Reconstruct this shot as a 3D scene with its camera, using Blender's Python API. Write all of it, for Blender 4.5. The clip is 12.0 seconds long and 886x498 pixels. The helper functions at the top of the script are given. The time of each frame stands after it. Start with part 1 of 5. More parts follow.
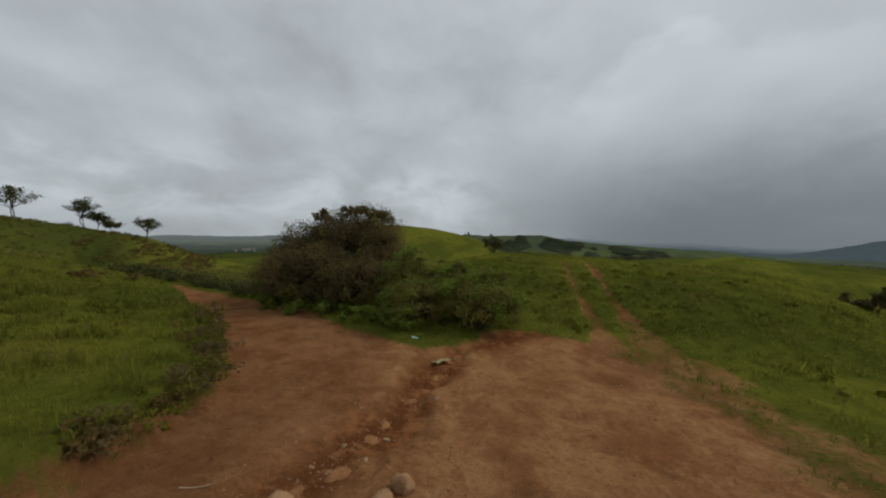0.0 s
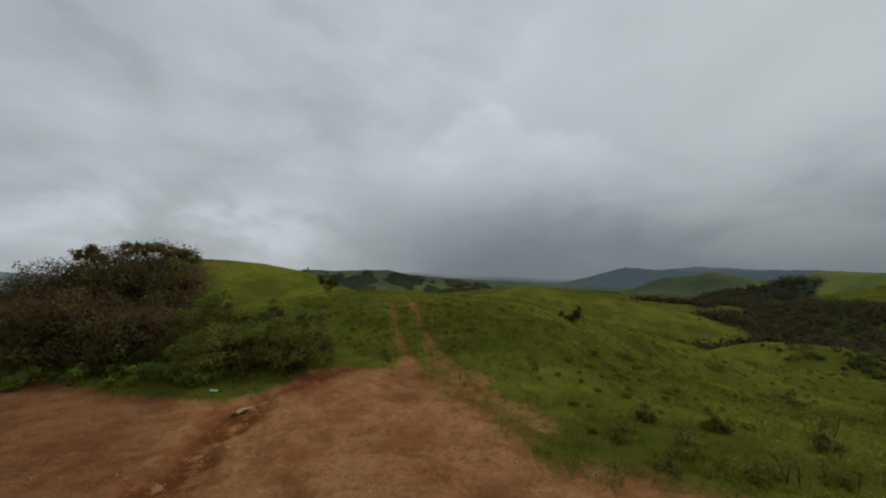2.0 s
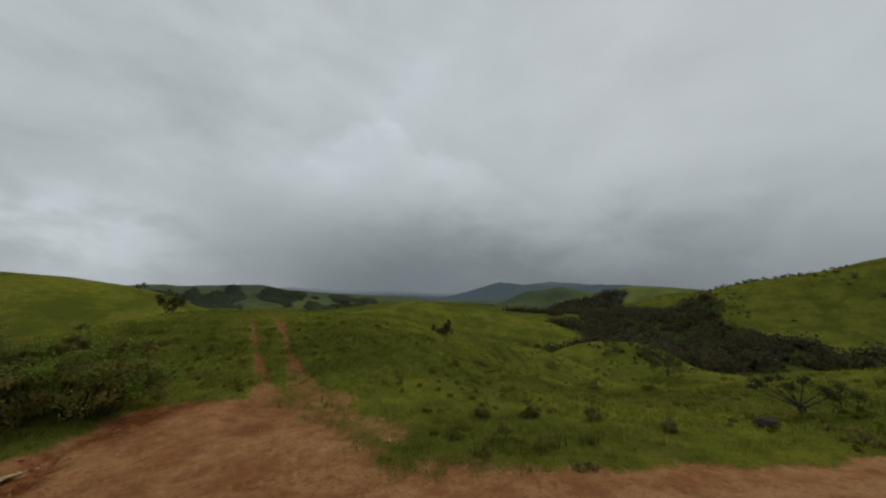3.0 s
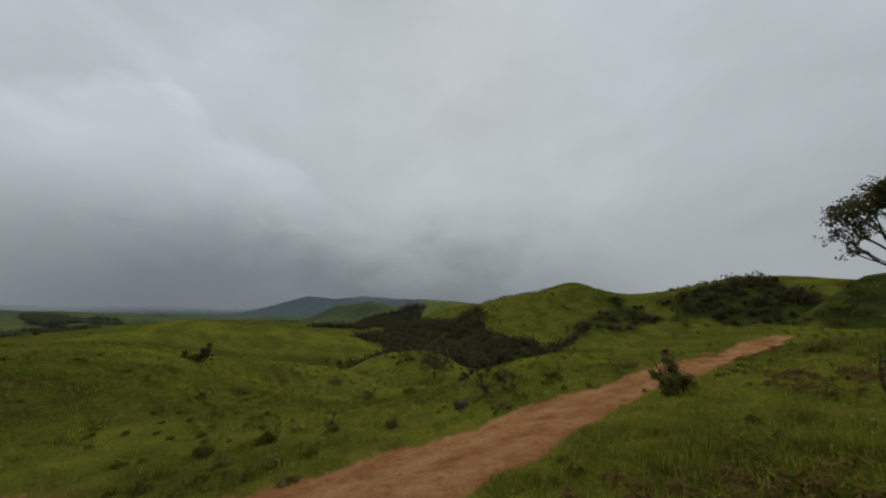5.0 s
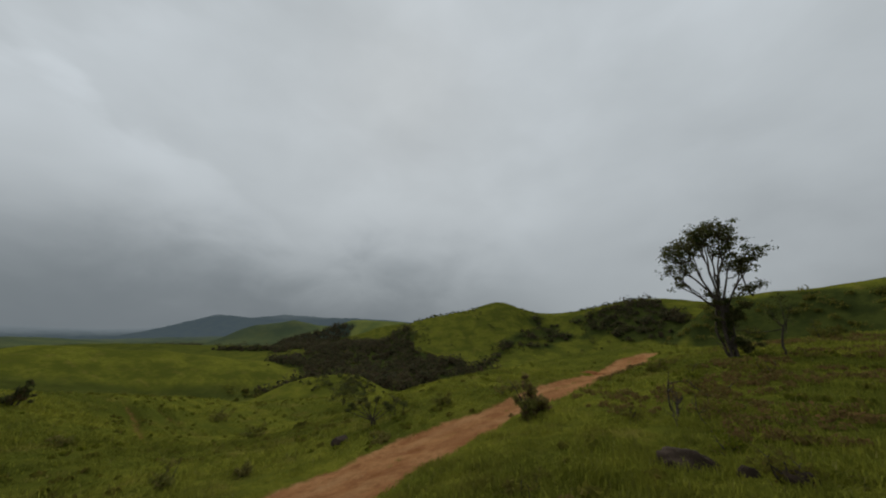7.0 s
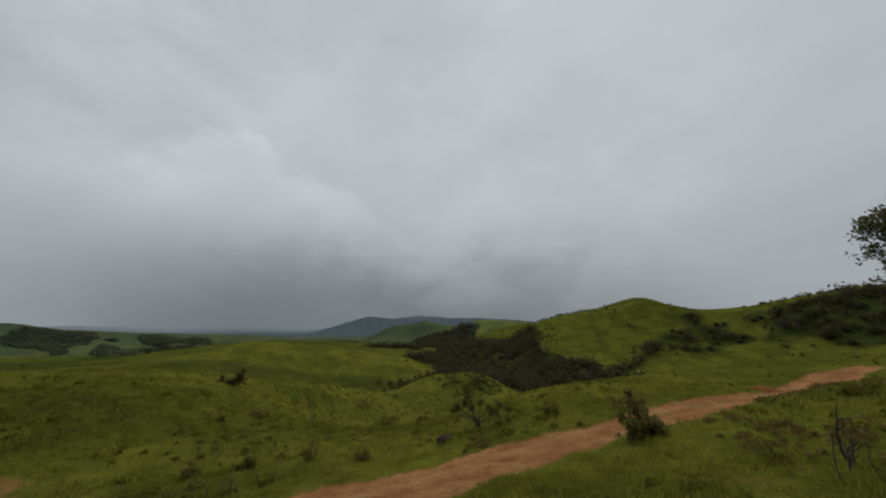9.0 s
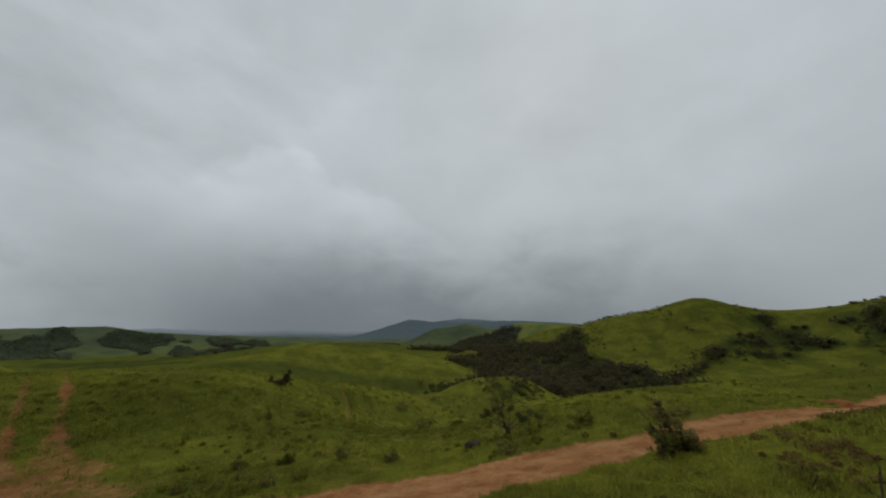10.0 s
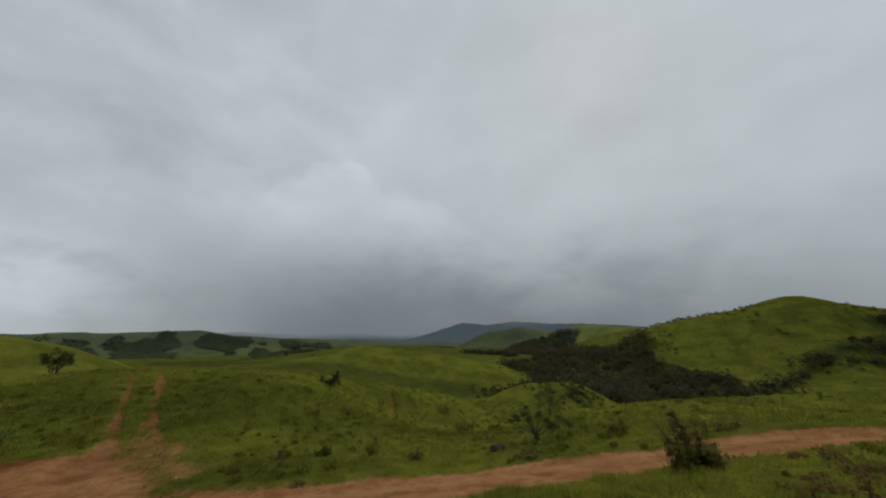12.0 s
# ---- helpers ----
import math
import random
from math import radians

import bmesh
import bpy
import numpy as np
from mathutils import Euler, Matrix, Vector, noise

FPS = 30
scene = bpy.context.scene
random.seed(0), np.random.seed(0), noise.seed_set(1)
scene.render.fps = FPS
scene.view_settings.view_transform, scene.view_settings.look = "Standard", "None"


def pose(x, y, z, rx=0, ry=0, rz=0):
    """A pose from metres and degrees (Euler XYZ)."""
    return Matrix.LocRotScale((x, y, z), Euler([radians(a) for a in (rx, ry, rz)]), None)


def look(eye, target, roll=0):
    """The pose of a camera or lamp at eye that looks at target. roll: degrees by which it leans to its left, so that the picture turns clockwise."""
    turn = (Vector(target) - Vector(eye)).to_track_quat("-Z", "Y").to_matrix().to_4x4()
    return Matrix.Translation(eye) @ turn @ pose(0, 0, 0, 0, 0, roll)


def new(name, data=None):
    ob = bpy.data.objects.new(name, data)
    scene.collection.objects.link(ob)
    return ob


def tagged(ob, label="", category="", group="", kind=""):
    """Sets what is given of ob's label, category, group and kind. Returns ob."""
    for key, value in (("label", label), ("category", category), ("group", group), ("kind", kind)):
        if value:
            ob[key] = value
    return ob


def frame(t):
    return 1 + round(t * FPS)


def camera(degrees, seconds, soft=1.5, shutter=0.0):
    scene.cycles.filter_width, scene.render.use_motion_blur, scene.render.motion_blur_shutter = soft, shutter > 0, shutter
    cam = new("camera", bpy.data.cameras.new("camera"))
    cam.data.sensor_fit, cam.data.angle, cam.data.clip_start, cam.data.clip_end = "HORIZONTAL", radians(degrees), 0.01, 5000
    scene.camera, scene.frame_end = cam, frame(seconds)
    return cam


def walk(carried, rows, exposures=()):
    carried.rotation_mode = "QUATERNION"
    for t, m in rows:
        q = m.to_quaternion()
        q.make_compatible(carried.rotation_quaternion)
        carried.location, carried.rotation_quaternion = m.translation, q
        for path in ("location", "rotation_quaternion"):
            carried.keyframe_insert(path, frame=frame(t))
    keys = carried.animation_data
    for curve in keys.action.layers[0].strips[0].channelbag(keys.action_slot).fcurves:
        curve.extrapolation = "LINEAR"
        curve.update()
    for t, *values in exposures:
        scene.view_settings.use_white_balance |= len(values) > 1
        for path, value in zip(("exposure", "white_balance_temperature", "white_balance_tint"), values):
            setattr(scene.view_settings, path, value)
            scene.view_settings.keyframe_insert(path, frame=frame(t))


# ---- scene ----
# ---- camera and walk ----
cam = camera(109.4, 12.0, soft=2.1)
# seconds, eye x y z, yaw, pitch, roll
PATH = [
    (0, -0.00, 0.00, 3.30, 0.00, -2.28, 1.24),
    (0.5, 0.24, -0.37, 3.38, -4.57, -0.41, 1.05),
    (1, 0.50, -0.85, 3.41, -10.91, 1.09, 1.03),
    (1.5, 0.56, -1.22, 3.48, -18.60, 2.62, 0.91),
    (2, 0.74, -1.75, 3.62, -27.24, 4.52, 0.80),
    (2.5, 0.84, -2.27, 3.72, -36.25, 6.23, 0.64),
    (3, 0.96, -2.78, 3.79, -47.24, 7.40, 0.51),
    (3.5, 1.07, -3.25, 3.79, -56.29, 8.48, 0.48),
    (5.5, 1.24, -5.36, 4.06, -86.13, 10.69, 0.10),
    (6, 1.33, -5.89, 4.15, -90.54, 11.61, -0.00),
    (6.5, 1.35, -6.36, 4.24, -93.91, 12.67, -0.04),
    (7, 1.41, -6.76, 4.28, -92.38, 13.50, -0.01),
    (7.5, 1.48, -7.14, 4.32, -86.03, 13.74, -0.03),
    (9.5, 1.49, -8.54, 4.58, -66.93, 13.64, -0.50),
    (10, 1.55, -8.92, 4.63, -63.31, 14.03, -0.48),
    (10.5, 1.62, -9.26, 4.70, -59.78, 14.71, -0.47),
    (11, 1.72, -9.60, 4.69, -57.26, 14.37, -0.47),
    (11.5, 1.77, -9.97, 4.68, -55.40, 14.63, -0.42),
    (12, 1.82, -10.42, 4.68, -53.94, 14.68, -0.57),
]


def aim(x, y, z, yaw, pitch, roll):
    a, p = radians(yaw), radians(pitch)
    way = Vector((-math.sin(a) * math.cos(p), math.cos(a) * math.cos(p), math.sin(p)))
    return look(Vector((x, y, z)), Vector((x, y, z)) + 2 * way, roll)


walk(cam, [(t, aim(*rest)) for t, *rest in PATH])

# ---- world: overcast sky with low rain cloud ----
world = bpy.data.worlds.new("overcast_sky")
scene.world = world
world.use_nodes = True
wn, wl = world.node_tree.nodes, world.node_tree.links
wn.clear()


def wnode(kind, **values):
    n = wn.new(kind)
    for k, v in values.items():
        if k in n.inputs:
            n.inputs[k].default_value = v
    return n


def wmath(op, a, b=None):
    n = wn.new("ShaderNodeMath")
    n.operation = op
    for i, v in enumerate((a, b)):
        if v is None:
            continue
        if isinstance(v, (int, float)):
            n.inputs[i].default_value = v
        else:
            wl.new(v, n.inputs[i])
    return n.outputs[0]


SUN_EL, SUN_AZ = radians(42), radians(84)
sky = wn.new("ShaderNodeTexSky")
sky.sky_type, sky.sun_disc, sky.sun_elevation, sky.sun_rotation = "NISHITA", False, SUN_EL, SUN_AZ
sky.air_density, sky.dust_density = 1.0, 4.0
coord = wn.new("ShaderNodeTexCoord")
split = wn.new("ShaderNodeSeparateXYZ")
wl.new(coord.outputs["Generated"], split.inputs[0])


def wspan(v, a, b, c=0.0, d=1.0):
    m = wn.new("ShaderNodeMapRange")
    m.interpolation_type = "SMOOTHSTEP"
    wl.new(v, m.inputs[0])
    for i, x in enumerate((a, b, c, d)):
        m.inputs[i + 1].default_value = x
    return m.outputs[0]


def wnoise(where, **values):
    n = wnode("ShaderNodeTexNoise", **values)
    wl.new(where, n.inputs["Vector"])
    return n.outputs[0]


def masks(*terms):
    """The product of some masks."""
    out = terms[0]
    for term in terms[1:]:
        out = wmath("MULTIPLY", out, term)
    return out


# bearing and height of the direction, in degrees
az = wmath("MULTIPLY", wmath("ARCTAN2", split.outputs[0], split.outputs[1]), 57.2958)
el = wmath("MULTIPLY", wmath("ARCSINE", split.outputs[2]), 57.2958)
# cloud sheet: the direction laid out on a flat cloud base, so that clouds flatten towards the horizon
up = wmath("MAXIMUM", wmath("ADD", split.outputs[2], 0.75), 0.2)
flat = wn.new("ShaderNodeCombineXYZ")
wl.new(wmath("DIVIDE", split.outputs[0], up), flat.inputs[0])
wl.new(wmath("DIVIDE", split.outputs[1], up), flat.inputs[1])
squat = wn.new("ShaderNodeVectorMath")
squat.operation = "MULTIPLY"
squat.inputs[1].default_value = (1.0, 1.0, 1.7)
wl.new(coord.outputs["Generated"], squat.inputs[0])
veil = wnoise(flat.outputs[0], Scale=1.3, Detail=4.0, Roughness=0.5, Distortion=0.3)
soft = wnoise(squat.outputs[0], Scale=1.9, Detail=3.0, Roughness=0.45, Distortion=0.2)
puff = wnoise(squat.outputs[0], Scale=4.6, Detail=7.0, Roughness=0.52, Distortion=0.25)
wisp = wmath("SUBTRACT", puff, 0.5)
tone = wmath("ADD", wmath("MULTIPLY", wmath("SUBTRACT", soft, 0.5), 0.42), 0.52)
tone = wmath("ADD", wmath("ADD", tone, wspan(az, -15.0, 65.0, -0.085, 0.03)), wmath("MULTIPLY", wmath("SUBTRACT", veil, 0.5), 0.30))
tone = wmath("ADD", tone, wmath("MULTIPLY", wisp, wspan(az, 5.0, 50.0, 0.62, 0.22)))
# the billow over the mountain: its lit upper rim falls away to the east, its body greys downwards
rim = wn.new("ShaderNodeValToRGB")
wl.new(wmath("DIVIDE", az, 100.0), rim.inputs[0])
rim.color_ramp.interpolation = "EASE"
for k, (a, h) in enumerate(((0.16, 15), (0.26, 26), (0.31, 28.6), (0.37, 29.2), (0.44, 25.4), (0.52, 21.8), (0.61, 17.4), (0.72, 12), (0.85, 8))):
    stop = rim.color_ramp.elements[k] if k < 2 else rim.color_ramp.elements.new(a)
    stop.position, stop.color = a, (h / 40, h / 40, h / 40, 1)
under = wmath("SUBTRACT", wmath("ADD", wmath("MULTIPLY", rim.outputs[0], 40.0), wmath("MULTIPLY", wisp, 9.0)), el)
body = masks(wspan(az, 16.0, 30.0), wspan(az, 58.0, 80.0, 1.0, 0.0))
tone = wmath("ADD", tone, wmath("MULTIPLY", masks(body, wspan(under, -0.4, 2.6), wspan(under, 2.5, 13.0, 1.0, 0.0)), 0.072))
tone = wmath("SUBTRACT", tone, wmath("MULTIPLY", masks(body, wspan(under, -13.0, -0.8), wspan(under, -0.8, 1.0, 1.0, 0.0)), 0.04))
# brighter breaks low in the north-west
breaks = masks(wspan(el, 0.5, 4.0), wspan(el, 7.0, 15.0, 1.0, 0.0), wspan(az, 0.0, 15.0, 1.0, 0.0))
tone = wmath("ADD", tone, wmath("MULTIPLY", masks(breaks, wspan(puff, 0.40, 0.60)), 0.19))
tone = wmath("SUBTRACT", tone, wmath("MULTIPLY", masks(wspan(az, 5.0, 25.0, 1.0, 0.0), wspan(el, 9.0, 16.0), wspan(el, 24.0, 36.0, 1.0, 0.0)), 0.07))
# greyer all round towards the horizon
tone = wmath("SUBTRACT", tone, masks(wspan(el, 2.0, 30.0, 0.18, 0.0), wspan(az, -12.0, 25.0, 0.35, 1.0)))
# the edge of the paler sheet that runs up to the north-east
sheet = wmath("SUBTRACT", wmath("ADD", wmath("ADD", wmath("MULTIPLY", az, 0.75), 6.5), wmath("MULTIPLY", wisp, 14.0)), el)
tone = wmath("ADD", tone, wmath("MULTIPLY", masks(wspan(sheet, -1.0, 3.5), wspan(az, 4.0, 14.0), wspan(az, 38.0, 62.0, 1.0, 0.0), wspan(el, 10.0, 18.0)), 0.045))
# greyer towards the south-east
tone = wmath("SUBTRACT", tone, wmath("MULTIPLY", masks(wspan(az, 96.0, 138.0), wspan(el, 10.0, 42.0, 1.0, 0.0)), 0.19))
shade = wn.new("ShaderNodeValToRGB")
wl.new(tone, shade.inputs[0])
ramp = shade.color_ramp
ramp.elements[0].position, ramp.elements[0].color = 0.0, (0.250, 0.274, 0.292, 1)
ramp.elements[1].position, ramp.elements[1].color = 1.0, (0.760, 0.812, 0.845, 1)
for at, colour in ((0.33, (0.430, 0.469, 0.495, 1)), (0.50, (0.510, 0.555, 0.585, 1)), (0.66, (0.594, 0.645, 0.684, 1))):
    ramp.elements.new(at).color = colour
# the rain cloud over the mountains in the east: darker low down, on that side
side = masks(wspan(az, -4.0, 38.0), wspan(az, 78.0, 140.0, 1.0, 0.0))
low = wspan(wmath("SUBTRACT", el, wmath("MULTIPLY", wisp, 16.0)), 0.0, 21.0, 1.0, 0.0)
rain = wmath("MULTIPLY", wmath("MULTIPLY", side, low), 0.86)
dark = wn.new("ShaderNodeMix")
dark.data_type = "RGBA"
wl.new(rain, dark.inputs["Factor"])
wl.new(shade.outputs[0], dark.inputs[6])
dark.inputs[7].default_value = (0.146, 0.172, 0.190, 1)
# a trace of clear-sky blue through the cloud
mixed = wn.new("ShaderNodeMix")
mixed.data_type, mixed.blend_type = "RGBA", "ADD"
tint = wn.new("ShaderNodeMix")
tint.data_type, tint.blend_type = "RGBA", "MULTIPLY"
tint.inputs["Factor"].default_value = 1.0
wl.new(sky.outputs[0], tint.inputs[6])
tint.inputs[7].default_value = (0.0009, 0.0009, 0.0009, 1)
mixed.inputs["Factor"].default_value = 1.0
wl.new(dark.outputs[2], mixed.inputs[6])
wl.new(tint.outputs[2], mixed.inputs[7])
back = wnode("ShaderNodeBackground", Strength=0.92)
wl.new(mixed.outputs[2], back.inputs["Color"])
wout = wn.new("ShaderNodeOutputWorld")
wl.new(back.outputs[0], wout.inputs[0])

sun = new("sun", bpy.data.lights.new("sun", "SUN"))
sun.data.energy, sun.data.angle, sun.data.color = 1.55, radians(16), (1.0, 0.95, 0.87)
sun.matrix_world = look((0, 0, 60), Vector((0, 0, 60)) - Vector((math.sin(SUN_AZ) * math.cos(SUN_EL), math.cos(SUN_AZ) * math.cos(SUN_EL), math.sin(SUN_EL))))


# ---- materials ----
class Nodes:
    """A node material with short calls."""

    def __init__(self, name, rough=0.9, spec=0.25):
        self.mat = bpy.data.materials.new(name)
        self.mat.use_nodes = True
        self.n, self.l = self.mat.node_tree.nodes, self.mat.node_tree.links
        self.bsdf = self.n["Principled BSDF"]
        self.bsdf.inputs["Roughness"].default_value = rough
        self.bsdf.inputs["Specular IOR Level"].default_value = spec
        self.place = self.n.new("ShaderNodeNewGeometry").outputs["Position"]

    def put(self, v, socket):
        if isinstance(v, (int, float)):
            socket.default_value = v
        elif isinstance(v, tuple):
            socket.default_value = (*v, 1.0) if len(v) == 3 else v
        else:
            self.l.new(v, socket)

    def noise(self, scale, detail=4.0, rough=0.55, where=None, distort=0.0):
        t = self.n.new("ShaderNodeTexNoise")
        t.inputs["Scale"].default_value, t.inputs["Detail"].default_value = scale, detail
        t.inputs["Roughness"].default_value, t.inputs["Distortion"].default_value = rough, distort
        self.l.new(where or self.place, t.inputs["Vector"])
        return t.outputs[0]

    def span(self, v, a, b, c=0.0, d=1.0):
        m = self.n.new("ShaderNodeMapRange")
        m.interpolation_type = "SMOOTHSTEP"
        self.put(v, m.inputs[0])
        for i, x in enumerate((a, b, c, d)):
            m.inputs[i + 1].default_value = x
        return m.outputs[0]

    def mix(self, f, a, b, blend="MIX"):
        m = self.n.new("ShaderNodeMix")
        m.data_type, m.blend_type = "RGBA", blend
        self.put(f, m.inputs["Factor"])
        self.put(a, m.inputs[6])
        self.put(b, m.inputs[7])
        return m.outputs[2]

    def math(self, op, a, b):
        m = self.n.new("ShaderNodeMath")
        m.operation = op
        self.put(a, m.inputs[0])
        self.put(b, m.inputs[1])
        return m.outputs[0]

    def attr(self, name):
        a = self.n.new("ShaderNodeAttribute")
        a.attribute_name = name
        return a.outputs["Fac"]

    def island(self):
        return self.n.new("ShaderNodeNewGeometry").outputs["Random Per Island"]

    def each(self):
        return self.n.new("ShaderNodeObjectInfo").outputs["Random"]

    def bump(self, h, strength, distance):
        b = self.n.new("ShaderNodeBump")
        b.inputs["Strength"].default_value, b.inputs["Distance"].default_value = strength, distance
        self.put(h, b.inputs["Height"])
        self.l.new(b.outputs[0], self.bsdf.inputs["Normal"])

    def done(self, colour, thin=0.0):
        self.put(colour, self.bsdf.inputs["Base Color"])
        if thin:
            glow = self.n.new("ShaderNodeBsdfTranslucent")
            self.put(colour, glow.inputs["Color"])
            m = self.n.new("ShaderNodeMixShader")
            m.inputs[0].default_value = thin
            self.l.new(self.bsdf.outputs[0], m.inputs[1])
            self.l.new(glow.outputs[0], m.inputs[2])
            self.l.new(m.outputs[0], self.n["Material Output"].inputs[0])
        return self.mat


GREEN_A, GREEN_B, GREEN_DRY = (0.092, 0.101, 0.016), (0.178, 0.179, 0.024), (0.185, 0.134, 0.040)


def grass_colour(m, share=1.0):
    wide = m.span(m.noise(0.11, 5, 0.6), 0.38, 0.62)
    fine = m.span(m.noise(0.85, 5, 0.65), 0.38, 0.64)
    dry = m.span(m.noise(0.30, 6, 0.72), 0.53, 0.70)
    c = m.mix(wide, tuple(share * v for v in GREEN_A), tuple(share * v for v in GREEN_B))
    c = m.mix(m.math("MULTIPLY", fine, 0.55), c, (0.062, 0.076, 0.012))
    # narrow terraces of coarser growth that follow the slope
    stretch = m.n.new("ShaderNodeVectorMath")
    stretch.operation = "MULTIPLY"
    stretch.inputs[1].default_value = (0.5, 0.5, 5.0)
    m.l.new(m.place, stretch.inputs[0])
    terrace = m.span(m.noise(1.0, 6, 0.7, stretch.outputs[0], 0.4), 0.50, 0.66)
    c = m.mix(m.math("MULTIPLY", terrace, 0.3), c, (0.058, 0.064, 0.014))
    return m.mix(m.math("MULTIPLY", dry, 0.45), c, GREEN_DRY)


def ground_material():
    m = Nodes("grass_and_red_earth", 1.0, 0.0)
    green = grass_colour(m, 0.83)
    specks = m.span(m.noise(7.0, 5, 0.7), 0.42, 0.72)
    green = m.mix(m.math("MULTIPLY", specks, 0.5), green, (0.034, 0.043, 0.006))
    tussock = m.span(m.noise(0.5, 6, 0.75), 0.50, 0.68)
    green = m.mix(m.math("MULTIPLY", tussock, 0.28), green, (0.042, 0.050, 0.008))
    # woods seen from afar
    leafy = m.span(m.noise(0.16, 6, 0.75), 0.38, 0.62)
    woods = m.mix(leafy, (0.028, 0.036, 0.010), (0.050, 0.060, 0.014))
    # this share also carries the shade painted at the long knoll's foot
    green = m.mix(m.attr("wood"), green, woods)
    # red earth: packed pale crust, darker damp streaks, trodden hollows, grit
    crust = m.span(m.noise(0.7, 8, 0.68, distort=0.15), 0.36, 0.64)
    soil = m.mix(crust, (0.222, 0.096, 0.038), (0.345, 0.176, 0.076))
    dark_earth = m.span(m.noise(2.1, 8, 0.74, distort=0.2), 0.52, 0.66)
    soil = m.mix(m.math("MULTIPLY", dark_earth, 0.6), soil, (0.135, 0.055, 0.018))
    pale = m.span(m.noise(1.3, 8, 0.76, distort=0.25), 0.50, 0.64)
    soil = m.mix(m.math("MULTIPLY", pale, 0.5), soil, (0.415, 0.236, 0.112))
    soil = m.mix(m.math("MULTIPLY", m.attr("track"), 0.4), soil, (0.42, 0.248, 0.12))
    worn = m.span(m.noise(4.5, 5, 0.7), 0.50, 0.68)
    soil = m.mix(m.math("MULTIPLY", worn, 0.45), soil, (0.16, 0.068, 0.023))
    clod = m.span(m.noise(14.0, 8, 0.8), 0.47, 0.60)
    soil = m.mix(m.math("MULTIPLY", clod, 0.35), soil, (0.17, 0.078, 0.034))
    grit = m.span(m.noise(20.0, 4, 0.75), 0.58, 0.72)
    soil = m.mix(m.math("MULTIPLY", grit, 0.6), soil, (0.36, 0.218, 0.122))
    dots = m.span(m.noise(11.0, 6, 0.78), 0.56, 0.68)
    soil = m.mix(m.math("MULTIPLY", dots, 0.7), soil, (0.075, 0.032, 0.015))
    # darkened earth, with the shade painted on the cut bank's face
    soil = m.mix(m.math("MULTIPLY", m.attr("dark_earth"), 0.52), soil, m.mix(crust, (0.105, 0.044, 0.019), (0.18, 0.082, 0.038)))
    soil = m.mix(m.math("MULTIPLY", m.attr("raw"), 0.85), soil, m.mix(m.span(m.noise(2.4, 6, 0.75), 0.45, 0.66), (0.105, 0.036, 0.013), (0.27, 0.112, 0.042)))
    edge = m.math("ADD", m.attr("dirt"), m.math("MULTIPLY", m.math("SUBTRACT", m.noise(3.2, 6, 0.75), 0.5), 1.15))
    c = m.mix(m.span(edge, 0.22, 0.74), green, soil)
    h = m.math("ADD", m.noise(6.0, 7, 0.72), m.math("MULTIPLY", m.noise(26.0, 5, 0.7), 0.4))
    m.bump(h, 1.0, 0.09)
    return m.done(c)


def leaf_material(name, a, b, c=None, rough=0.8, tint=1.1):
    m = Nodes(name, rough, 0.03)
    r = m.island()
    col = m.mix(r, a, b)
    col = m.mix(m.span(m.noise(tint, 3, 0.6), 0.4, 0.62, 0.0, 0.55), col, c or b)
    if c:
        col = m.mix(m.span(m.math("FRACT", m.math("MULTIPLY", r, 7.31), 0.0), 0.72, 0.95), col, c)
    return m.done(col, 0.5)


def blade_material():
    m = Nodes("grass_blade", 0.9, 0.02)
    c = grass_colour(m, 1.25)
    r = m.island()
    clump = m.span(m.noise(2.6, 4, 0.6), 0.42, 0.60)
    c = m.mix(m.math("MULTIPLY", m.span(r, 0.0, 1.0, 0.25, 0.85), clump), c, (0.205, 0.222, 0.032))
    c = m.mix(m.span(r, 0.9, 1.0, 0.0, 0.7), c, (0.18, 0.16, 0.06))
    return m.done(c, 0.6)


def bark_material(name, a, b):
    m = Nodes(name, 0.9, 0.15)
    c = m.mix(m.span(m.noise(9.0, 6, 0.7), 0.35, 0.65), a, b)
    m.bump(m.noise(28.0, 5, 0.7), 0.7, 0.03)
    return m.done(c)


def rock_material(name, a, b, c):
    m = Nodes(name, 0.9, 0.08)
    col = m.mix(m.span(m.noise(3.0, 6, 0.65), 0.35, 0.65), a, b)
    col = m.mix(m.span(m.noise(11.0, 5, 0.7), 0.56, 0.72), col, c)
    m.bump(m.noise(14.0, 6, 0.7), 0.7, 0.05)
    return m.done(col)


